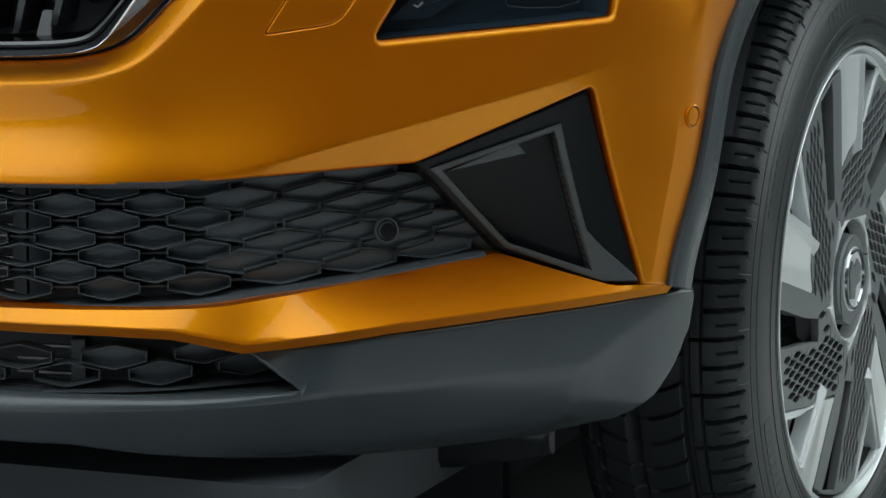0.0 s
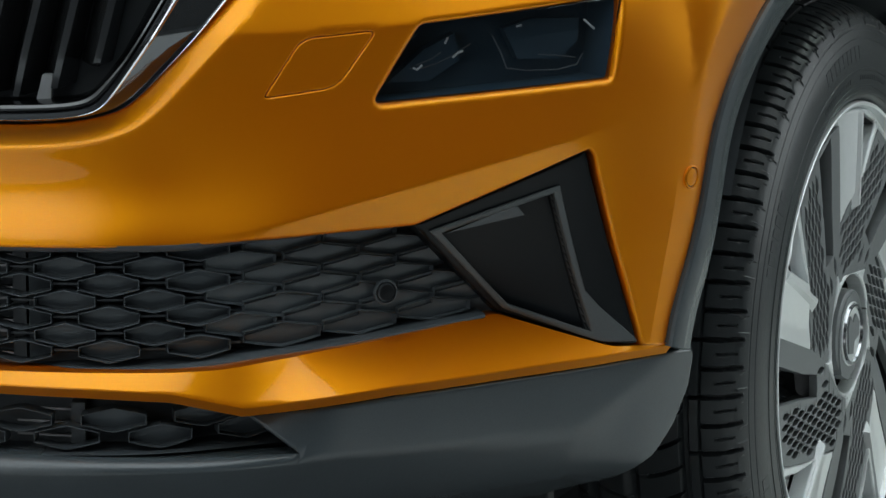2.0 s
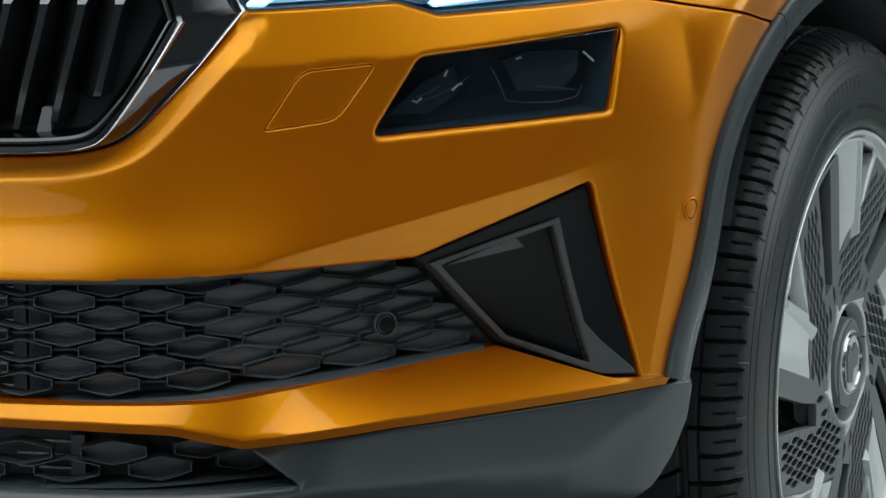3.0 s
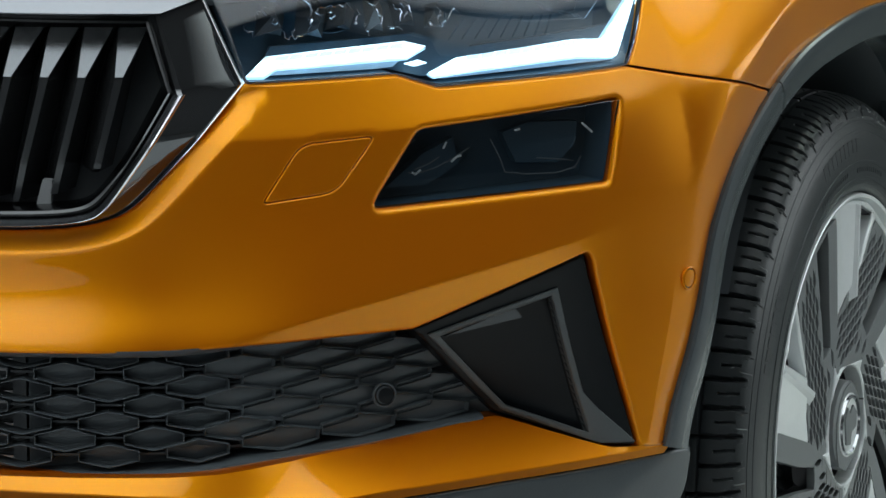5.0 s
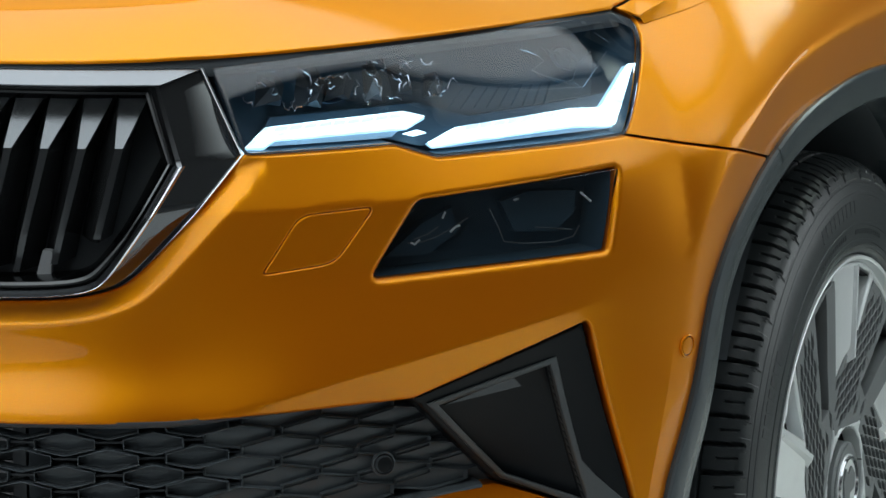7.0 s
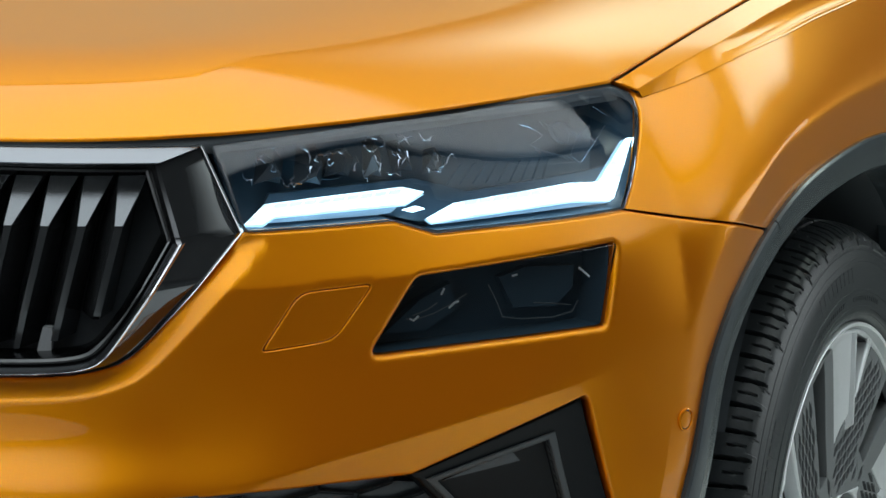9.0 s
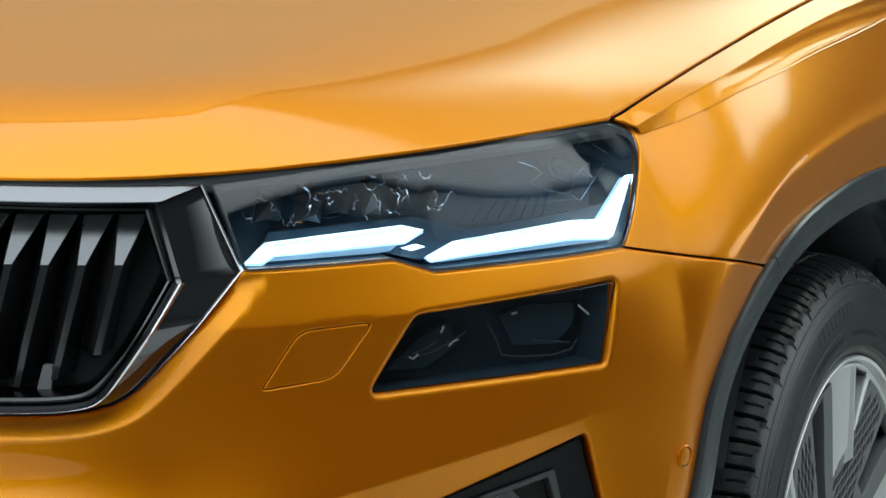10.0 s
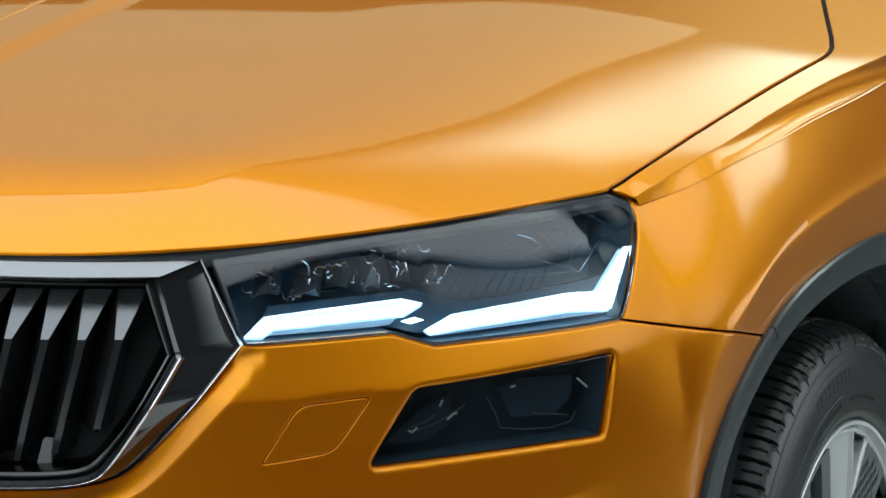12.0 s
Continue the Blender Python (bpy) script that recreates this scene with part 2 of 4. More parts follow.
def skin_plain(u, z):
    """The smooth skin, lifted to meet the flare's facet along its crease."""
    u, z = np.asarray(u, float), np.asarray(z, float)
    high = z - np.interp(u, FLARE_U, FLARE_Z)
    o = skin_smooth(u, z) + np.interp(u, FLARE_U, FLARE_RISE) * step(u, .84, 1.03) * step(z, .40, .70) * (1 - step(high / (1 + 1.2 * step(u, 1.07, 1.2)), 0, .12))
    b = flare_face(u, z) + .05 * (1 - step(u, .96, 1.0))
    return o - soft(o - b, .0012)


def relaxed(line, first=0, n=12, passes=60):
    """The open line through the points, cut into n a stretch, its corners past the first few smoothed round."""
    p = np.concatenate([np.linspace(a, b, n, endpoint=False) for a, b in zip(line[:-1], line[1:])] + [[line[-1]]])
    k = max(1, first * n)
    for _ in range(passes):
        p[k:-1] = (p[k - 1:-2] + 2 * p[k:-1] + p[k + 1:]) / 4
    return p


GRILLE_EDGE = relaxed([(.566, .770), (.494, .694), (.464, .664), (.446, .654), (.409, .645), (.343, .642), (0, .640)])


def to_grille(u, z):
    """Distance of (u, z) from the lower edge of the upper grille."""
    p = np.stack([np.asarray(u, float), np.asarray(z, float)], -1)[..., None, :]
    a, d = GRILLE_EDGE[:-1], np.diff(GRILLE_EDGE, axis=0)
    k = np.clip(((p - a) * d).sum(-1) / (d * d).sum(-1), 0, 1)
    return np.sqrt((((p - a) - k[..., None] * d) ** 2).sum(-1)).min(-1)


def skin(u, z):
    """The same with the chamfer along the upper grille."""
    return skin_plain(u, z) - .85 * soft(.019 - to_grille(u, z), .0015) * (1 - step(np.asarray(z, float), .752, .775))


def chin(u):
    """How far the lower lip and the skirt stand out of the plan line."""
    return .052 * (1 - step(u, .60, .95))


def mesh_face(u):
    """The same for the face of the lower grille."""
    return .014 - .066 * step(u, .46, .86)


def on_skin(u, z, out=0.0):
    return wrap(u, z, skin(u, z) + out)
# ---- mesh helpers ----
from mathutils.geometry import delaunay_2d_cdt


def part(name, data, mat, parent=None, label=""):
    ob = new(name, data)
    if mat and not data.materials:
        data.materials.append(mat)
    ob.parent = parent
    return tagged(ob, label)


def thing(name, label, category, at=(0, 0, 0), group="", kind=""):
    ob = new(name)
    ob.empty_display_size = .05
    ob.location = at
    return tagged(ob, label, category, group, kind)


def mesh_of(name, verts, faces, smooth=None):
    me = bpy.data.meshes.new(name)
    me.from_pydata([tuple(v) for v in verts], [], faces)
    if smooth is not None:
        me.shade_smooth()
        me.set_sharp_from_angle(angle=radians(smooth))
    me.update()
    return me


def rounded(poly, r, n=4):
    """The closed polygon with its corners cut round. r: one radius, or one for each corner."""
    out, p = [], [np.array(q, float) for q in poly]
    rs = [r] * len(p) if np.isscalar(r) else r
    for i in range(len(p)):
        a, b, c = p[i - 1], p[i], p[(i + 1) % len(p)]
        ra = min(rs[i], .45 * np.linalg.norm(a - b), .45 * np.linalg.norm(c - b))
        s, e = b + (a - b) / np.linalg.norm(a - b) * ra, b + (c - b) / np.linalg.norm(c - b) * ra
        out += [tuple((1 - t) ** 2 * s + 2 * t * (1 - t) * b + t * t * e) for t in np.linspace(0, 1, n + 1)] if ra > 1e-6 else [tuple(b)]
    return out


def dense(poly, most):
    out = []
    for i in range(len(poly)):
        a, b = np.array(poly[i]), np.array(poly[(i + 1) % len(poly)])
        n = max(1, int(np.ceil(np.linalg.norm(b - a) / most)))
        out += [a + (b - a) * k / n for k in range(n)]
    return np.array(out)


def inside(poly, p):
    x, y = p[:, 0], p[:, 1]
    hit = np.zeros(len(p), bool)
    q = np.roll(poly, -1, axis=0)
    for (ax, ay), (bx, by) in zip(poly, q):
        if ay != by:
            hit ^= ((ay > y) != (by > y)) & (x < (bx - ax) * (y - ay) / (by - ay) + ax)
    return hit


def distance(loops, p):
    best = np.full(len(p), 1e9)
    for loop in loops:
        for a, b in zip(loop, np.roll(loop, -1, axis=0)):
            d = b - a
            k = np.clip(((p - a) @ d) / max(d @ d, 1e-14), 0, 1)
            best = np.minimum(best, np.hypot(*(p - a - k[:, None] * d).T))
    return best


def patch(name, outline, f, holes=(), grid=.010, edge=.003, flange=.010, lines=()):
    """A sheet over a plane outline with holes. f(a, b, out) gives its places; its edges roll in over edge and go in by flange."""
    rolls = list(edge) if isinstance(edge, (list, tuple)) else [edge] * (1 + len(holes))
    edge = max(rolls)
    loops = [dense(q, grid * .8) for q in (outline, *holes)]
    raw = [np.array(q, float) for q in (outline, *holes)]
    lo, hi = loops[0].min(0), loops[0].max(0)
    gx, gy = np.meshgrid(np.arange(lo[0], hi[0], grid), np.arange(lo[1], hi[1], grid))
    gx[1::2] += grid / 2
    pts = np.stack([gx.ravel(), gy.ravel()], -1)

    def solid(p):
        keep = inside(loops[0], p)
        for h in loops[1:]:
            keep &= ~inside(h, p)
        return keep
    pts = pts[solid(pts)]
    for roll, q in zip(rolls, raw):
        pts = pts[distance([q], pts) > max(roll * 1.3, grid * .3)]
    rings = []
    for n, loop in enumerate(loops):
        t = np.roll(loop, -1, axis=0) - np.roll(loop, 1, axis=0)
        nrm = np.stack([-t[:, 1], t[:, 0]], -1) / np.maximum(np.linalg.norm(t, axis=1, keepdims=True), 1e-9)
        probe = loop + nrm * 1e-5
        sign = 1 if np.mean(solid(probe)) > .5 else -1
        for w in (.12, .4, .75, 1.1) if rolls[n] > 0 else ():
            q = loop + sign * nrm * rolls[n] * w
            q = q[solid(q)]
            rings.append(q[distance(raw, q) > rolls[n] * w * .8])
    folds = []
    for line in lines:
        line = np.asarray(line, float)
        t = np.gradient(line, axis=0)
        nrm = np.stack([-t[:, 1], t[:, 0]], -1) / np.linalg.norm(t, axis=1, keepdims=True)
        for w in (-.006, -.003, -.001, .001, .003, .006):
            q = line + nrm * w
            q = q[solid(q)]
            folds.append(q[distance(raw, q) > max(edge * 1.2, .002)])
        far = distance([np.concatenate([line, line[::-1]])], pts) > .008
        pts = pts[far]
    allp = np.concatenate(loops + rings + folds + [pts])
    edges, k = [], 0
    for loop in loops:
        edges += [(k + i, k + (i + 1) % len(loop)) for i in range(len(loop))]
        k += len(loop)
    vs, _, fs, *_ = delaunay_2d_cdt([Vector(p) for p in allp], edges, [], 0, 1e-7)
    ab = np.array([tuple(v) for v in vs])
    tri = np.array([q for q in fs])
    tri = tri[solid(ab[tri].mean(1))]
    sink, near = np.zeros(len(ab)), np.zeros(len(ab), bool)
    for roll, q in zip(rolls, raw):
        x = np.clip(roll - distance([q], ab), 0, roll)
        sink = np.maximum(sink, roll - np.sqrt(np.maximum(roll ** 2 - x ** 2, 0)))
        near |= x > 0
    xyz = f(ab[:, 0], ab[:, 1], -sink)
    h = 4e-4
    na = f(ab[:, 0] + h, ab[:, 1], 0.) - f(ab[:, 0] - h, ab[:, 1], 0.)
    nb = f(ab[:, 0], ab[:, 1] + h, 0.) - f(ab[:, 0], ab[:, 1] - h, 0.)
    n = np.cross(na, nb)
    n /= np.linalg.norm(n, axis=1, keepdims=True)
    fn = np.cross(xyz[tri[:, 1]] - xyz[tri[:, 0]], xyz[tri[:, 2]] - xyz[tri[:, 0]])
    vn = np.zeros_like(xyz)
    for c in range(3):
        np.add.at(vn, tri[:, c], fn)
    vn /= np.maximum(np.linalg.norm(vn, axis=1, keepdims=True), 1e-12)
    n = np.where(near[:, None], vn, n)
    faces = tri.tolist()
    if flange > 0:
        count = {}
        for a, b, c in faces:
            for e in ((a, b), (b, c), (c, a)):
                count[e] = 1
        rim = [e for e in count if (e[1], e[0]) not in count]
        back = f(ab[:, 0], ab[:, 1], -sink - flange)
        more, mn = [], []
        for a, b in rim:
            i = len(xyz) + len(more)
            more += [xyz[b], xyz[a], back[a], back[b]]
            w = np.cross(xyz[a] - xyz[b], back[a] - xyz[b])
            mn += [w / max(np.linalg.norm(w), 1e-12)] * 4
            faces.append((i, i + 1, i + 2, i + 3))
        if more:
            xyz, n = np.concatenate([xyz, more]), np.concatenate([n, mn])
    me = mesh_of(name, xyz, faces)
    me.shade_smooth()
    me.normals_split_custom_set_from_vertices([tuple(v) for v in n])
    return me


def grid_mesh(name, rows, smooth=30, closed=False):
    """A sheet through rows of places, all of one length."""
    rows = [np.asarray(r) for r in rows]
    n, m = len(rows), len(rows[0])
    faces = [(i * m + j, i * m + (j + 1) % m, (i + 1) * m + (j + 1) % m, (i + 1) * m + j) for i in range(n - 1) for j in range(m if closed else m - 1)]
    return mesh_of(name, np.concatenate(rows), faces, smooth)


def prism(name, front, back, smooth=25):
    """A solid between two closed outlines of the same number of places."""
    n = len(front)
    faces = [tuple(range(n)), tuple(range(2 * n - 1, n - 1, -1))] + [((i + 1) % n, i, n + i, n + (i + 1) % n) for i in range(n)]
    return mesh_of(name, [*front, *back], faces, smooth)


def slab(name, poly, f, out, deep):
    """A plate of the outline poly on f, from out down to out - deep."""
    q = np.array(poly, float)
    return prism(name, f(q[:, 0], q[:, 1], out), f(q[:, 0], q[:, 1], out - deep))


def tube(name, pts, r, sides=6):
    p = [Vector(q) for q in pts]
    rows = []
    for i, q in enumerate(p):
        t = (p[min(i + 1, len(p) - 1)] - p[max(i - 1, 0)]).normalized()
        a = t.orthogonal().normalized() if i == 0 else (a - t * a.dot(t)).normalized()
        b = t.cross(a)
        rows.append([tuple(q + (a * math.cos(w) + b * math.sin(w)) * r) for w in np.linspace(0, 2 * math.pi, sides, endpoint=False)])
    return grid_mesh(name, rows, 60, True)


def box(name, lo, hi):
    (a, b, c), (d, e, g) = lo, hi
    return prism(name, [(a, b, c), (d, b, c), (d, e, c), (a, e, c)][::-1], [(a, b, g), (d, b, g), (d, e, g), (a, e, g)][::-1])
# ---- the studio ----
def plane_slab(name, lo, hi, mat, label, category):
    ob = new(name, box(name, lo, hi))
    ob.data.materials.append(mat)
    return tagged(ob, label, category, kind="structure")


plane_slab("floor", (-7, -9, -.1), (8, 10, 0), CONCRETE, "smooth grey painted studio floor", "floor")
plane_slab("wall_north", (-7, 10, 0), (8, 10.2, 5), WALL, "dark grey studio back wall", "wall")
plane_slab("wall_south", (-7, -9.2, 0), (8, -9, 5), WALL, "dark grey studio wall", "wall")
plane_slab("wall_west", (-7.2, -9.2, 0), (-7, 10.2, 5), WALL, "dark grey studio side wall", "wall")
plane_slab("wall_east", (8, -9.2, 0), (8.2, 10.2, 5), WALL, "dark grey studio side wall", "wall")
plane_slab("ceiling", (-7.2, -9.2, 5), (8.2, 10.2, 5.2), WALL, "dark grey studio ceiling", "ceiling")

for eye, target, turn, wide, long_, strength, rim, colour in SOFTBOXES:
    box_lamp = thing("softbox", "large black softbox with a lit white cloth, hung over the car", "softbox", group="studio softboxes")
    box_lamp.matrix_world = look(eye, target, turn)
    cloth = part("cloth", mesh_of("cloth", [(-1, -1, 0), (1, -1, 0), (1, 1, 0), (-1, 1, 0)], [(3, 2, 1, 0)]), diffuser_cloth(strength, rim, colour), box_lamp, "glowing white cloth")
    cloth.scale = (wide / 2, long_ / 2, 1)
    part("shell", prism("shell", [(-wide / 2, -long_ / 2, .01), (wide / 2, -long_ / 2, .01), (wide / 2, long_ / 2, .01), (-wide / 2, long_ / 2, .01)], [(-wide / 3, -long_ / 3, .4), (wide / 3, -long_ / 3, .4), (wide / 3, long_ / 3, .4), (-wide / 3, long_ / 3, .4)]), VOID, box_lamp, "black fabric shell")
    for x, y, w, h in ((0, -long_ / 2, wide, .05), (0, long_ / 2, wide, .05), (-wide / 2, 0, .05, long_), (wide / 2, 0, .05, long_)):
        part("edge_bar", box("edge_bar", (x - w / 2 - .01, y - h / 2, -.03), (x + w / 2 + .01, y + h / 2, .03)), VOID, box_lamp)

    for x, y in ((-wide / 3, -long_ / 3), (wide / 3, -long_ / 3), (wide / 3, long_ / 3), (-wide / 3, long_ / 3)):
        foot = box_lamp.matrix_world @ Vector((x, y, .38))
        up = box_lamp.matrix_world.inverted() @ Vector((foot.x, foot.y, 5.0))
        part("hanger", tube("hanger", [(x, y, .38), tuple(up)], .012), METAL_DARK, box_lamp)

for lo, hi in (((1.05, -.70, .002), (2.18, 2.3, .012)), ((-.9, -1.7, .002), (1.04, -.45, .012))):
    board = new("reflector_board", box("reflector_board", lo, hi))
    board.data.materials.append(BOARD)
    tagged(board, "matt pale grey reflector board lying on the studio floor", "reflector board", group="reflector boards")

# ---- the car ----
car = thing("car", "orange metallic SUV with lit daytime lights, parked in a dark studio", "car", (0, .88, 0))


def body(name, data, mat, parent=None, label=""):
    """A part of the car, built at its place in the world."""
    ob = part(name, data, mat, parent or car, label)
    ob.matrix_parent_inverse = Matrix.Translation((0, -.88, 0))
    return ob


def below(name, data, mat, parent, label=""):
    """A piece of a part of the car."""
    return part(name, data, mat, parent, label)


# outlines in (u, z)
GRILLE_TOP = [(0, .541), (.35, .540), (.42, .540), (.494, .539), (.562, .543), (.64, .545), (.716, .546)]
ARCH_BUMPER = ARCH[:7] + [(1.162, .727)]
SEAM = [(1.162, .7275), (1.084, .744), (.951, .769)]
LAMP = [(.541, .846), (.731, .861), (1.042, .871), (1.063, .863), (1.050, .848), (.950, .770), (.747, .761), (.708, .7735), (.566, .770)]
CHROME_OUT = [(.533, .846)] + [(float(p[0]), float(p[1])) for p in GRILLE_EDGE[::2]]
POCKET = rounded([(.722, .726), (.925, .743), (.908, .669), (.676, .657)], [.006, .003, .003, .010])
TOW = rounded([(.576, .666), (.611, .718), (.680, .723), (.643, .674)], [.005, .012, .008, .012])

fold_u = np.linspace(.48, 1.1, 160)
flare_fold = np.stack([FLARE_U, FLARE_Z], -1)
edge_dir = np.gradient(GRILLE_EDGE, axis=0)
chamfer = (GRILLE_EDGE + np.stack([-edge_dir[:, 1], edge_dir[:, 0]], -1) / np.linalg.norm(edge_dir, axis=1, keepdims=True) * .019)[4:-2]
ridge_z = np.linspace(.43, .59, 50)
FOLDS = [np.stack([.9524 + .205 * (ridge_z - .42), ridge_z], -1), chamfer, flare_fold[:60], np.stack([fold_u, lower_crease(fold_u)], -1)[:110], np.stack([fold_u, upper_crease(fold_u)], -1)]
REAR_FOLD = flare_fold[:180]

# bumper
outline = GRILLE_TOP[:-1] + [(.716, .5465), (.878, .604), (.885, .606), (.890, .601), (.944, .420)] + ARCH_BUMPER + SEAM + LAMP[6:] + CHROME_OUT[1:]
bumper = body("front_bumper", patch("front_bumper", outline, on_skin, [POCKET, TOW], .008, (.003, .0065, .0018), .014, FOLDS), PAINT)
body("tow_cover", patch("tow_cover", [tuple(np.array(p) + (np.mean(TOW, axis=0) - p) * .022) for p in TOW], on_skin, (), .008, .0015, .006), PAINT, bumper)
bpy.data.objects["tow_cover"].parent = bumper
bpy.data.objects["tow_cover"].matrix_parent_inverse = Matrix()

# lower lip of the bumper, below the grille
us = np.concatenate([np.linspace(0, .45, 14), np.linspace(.46, .985, 80)])
top_z = np.interp(us, [0, .347, .484, .528, .575, .705, .814, .916, .943, .985], [.433, .433, .431, .432, .436, .443, .452, .421, .4195, .4175])
top_o = np.interp(us, [0, .46, .60, .705, .814, .916, .943, .985], [.034, .034, .012, -.018, -.048, -.004, 0, .002])
crease_z = np.interp(us, [0, .353, .42, .488, .548, .681, .857, .939, .985], [.4257, .4237, .4207, .4155, .401, .4115, .415, .4165, .4165])
crease_z = np.minimum(crease_z, top_z - .0015)
crease_o = chin(us) - .006 * (1 - step(us, .45, .62))
top_o = top_o + (np.maximum(top_o, crease_o - .0120) - top_o) * (1 - step(us, .50, .64))
rows = []
for k in np.linspace(0, 1, 9):
    rows.append(wrap(us, top_z + (crease_z - top_z) * k, top_o + (crease_o - top_o) * k))
rows.append(wrap(us, crease_z - .0015, crease_o + .0003))
rows.append(wrap(us, crease_z - .010, crease_o - .006))
rows.append(wrap(us, crease_z - .011, crease_o - .02))
body("bumper_lip", grid_mesh("bumper_lip", [wrap(us, top_z + .001, top_o - .05)] + rows, 28), PAINT)


# skirt of grey plastic
def on_skirt(u, z, out=0.0):
    fold = np.interp(u, [0, .58, .73, .80, .874, .90, .927, .963, 1.003, 1.04], [.344, .350, .350, .3455, .343, .354, .369, .388, .407, .42])
    near = 1 - step(u, .50, .64)
    o = chin(u) - .0075 + .016 * near - (.40 - .30 * step(u, .87, .97)) * soft(fold - z, .003) - 1.2 * soft(.300 - z, .010) - 1.25 * soft(z - .3485, .002) * near
    return wrap(u, z, o + out)


INTAKE = [(0, .362), (.35, .361), (.485, .357), (.598, .355), (.552, .3905)]
lip_bottom = [(.684, .4005), (.861, .404), (.94, .4055), (1.000, .407)]
skirt_outline = INTAKE + lip_bottom + [(1.036, .404), (1.032, .367), (1.012, .333), (.985, .306), (.948, .287), (.868, .275), (.745, .277), (.596, .285), (.462, .303), (.407, .313), (.30, .318), (0, .320)]
body("skirt", patch("skirt", skirt_outline, on_skirt, (), .010, .004, .03), PLASTIC)

# wheel arch trim
def trim_mesh(name, a, b):
    t = np.linspace(a, b, 60)
    p, d = arch_at(t), arch_at(t, True)
    d = d / np.linalg.norm(d, axis=1, keepdims=True)
    n = np.stack([d[:, 1], -d[:, 0]], -1)
    rows = []
    for w, out in ((-.001, -.004), (-.001, .004), (.001, .0065), (.016, .0075), (.020, .0055), (.032, .003), (.0345, .000), (.035, -.012), (.033, -.07)):
        q = p + n * w
        o = skin(p[:, 0], p[:, 1]) * (1 - step(w, 0, .03)) + np.minimum(skin(p[:, 0], p[:, 1]), .002) * step(w, 0, .03)
        rows.append(wrap(q[:, 0], q[:, 1], o + out))
    return grid_mesh(name, rows[::-1], 32)


t_seam = float(ARCH_T[7] - .035)
body("arch_trim", trim_mesh("arch_trim", 0.0, t_seam - .001), PLASTIC, None, "grained dark grey wheel arch trim")
body("arch_trim", trim_mesh("arch_trim", t_seam + .001, float(ARCH_T[-1])), PLASTIC, None, "grained dark grey wheel arch trim")

# fender
UNDER_UZ = [(1.070, .8607), (1.107, .8667), (1.1430, .8738), (1.199, .8834), (1.2575, .8911), (1.3202, .8973), (1.3906, .9044), (1.4649, .9091), (1.5523, .9130), (1.7442, .920), (2.10, .934)]
under = spline([p[0] for p in UNDER_UZ], [p[1] for p in UNDER_UZ])      # where the hollow below the shoulder meets the fender's side


UNDER = [(float(u), float(under(u))) for u in np.linspace(2.08, 1.070, 70)]
fender_outline = [(.953, .7705), (1.085, .7455), (1.162, .7290)] + ARCH[7:11] + [(1.73, .705), (2.08, .70)] + [(u, z + .0005) for u, z in UNDER] + [(1.055, .874), (1.0655, .870), (1.0675, .863), (1.0535, .8475)]
body("front_fender", patch("front_fender", fender_outline, on_skin, (), .008, .0008, .012, [REAR_FOLD]), PAINT)

# the bonnet and the fender's top are one sheet, cut by the shut line
fu = np.array([0, .2, .33, .446, .53, .611, .731, .858, .957, 1.041])
fz = np.array([.853, .853, .853, .854, .8545, .859, .8645, .871, .8735, .8755])
front = wrap(fu, fz, skin(fu, fz) + .004)
nose_y, nose_z = np.polyfit(front[:, 0] ** 2, front[:, 1], 4), np.polyfit(front[:, 0] ** 2, front[:, 2], 3)


def nose(x):
    """y and z of the bonnet's leading edge at x."""
    x = np.asarray(x, float)
    return np.stack([np.polyval(nose_y, x * x), np.polyval(nose_z, x * x)], -1)


def shut(y):
    """x and z of the line where bonnet and fender meet."""
    y = np.asarray(y, float)
    return np.stack([0.57883 + 0.53276 * y - 0.39093 * y * y + 0.09849 * y ** 3, 0.72286 + 0.41395 * y - 0.21780 * y * y + 0.02592 * y ** 3], -1)


SHOULDER_XYZ = [(.778, .496, .8668), (.785, .514, .8725), (.7985, .563, .8840), (.8129, .611, .8945), (.8248, .6705, .9052), (.8327, .7424, .9146), (.8406, .8176, .9229),
                (.848, .8981, .9305), (.8563, .9785, .9363), (.8643, 1.0639, .9408), (.870, 1.14, .9445), (.880, 1.35, .955), (.884, 1.60, .967)]


def hood_top(x, y):
    return .888 + .140 * y - .030 * y * y - .016 * (x / .8) ** 2


knots = []
for x in np.concatenate([np.arange(-.3, .71, .05), [.735, .757]]):
    ny, nz = nose(abs(x))
    knots.append((x, ny, nz))
    for d in (.025, .055, .10, .15) if abs(x) < .47 else ():
            knots.append((x, ny + d, float(hood_top(x, ny + d)) - max(0, 1 - d / .17) ** 2 * (float(hood_top(x, ny)) - nz)))
    for y in np.arange(float(ny) + .20, 1.75, .14):
        if abs(x) < .38:
            knots.append((x, y, float(hood_top(x, y))))
for y in np.concatenate([np.arange(.50, 1.03, .06), [1.1, 1.25, 1.45, 1.7]]):
    knots.append((float(shut(min(y, 1.05))[0]), y, float(shut(min(y, 1.05))[1] + .055 * max(0, y - 1.05))))
knots = np.array(knots + SHOULDER_XYZ)


def plate(p, q):
    r2 = ((p[..., None, :] - q) ** 2).sum(-1) + 1e-12
    return .5 * r2 * np.log(r2)


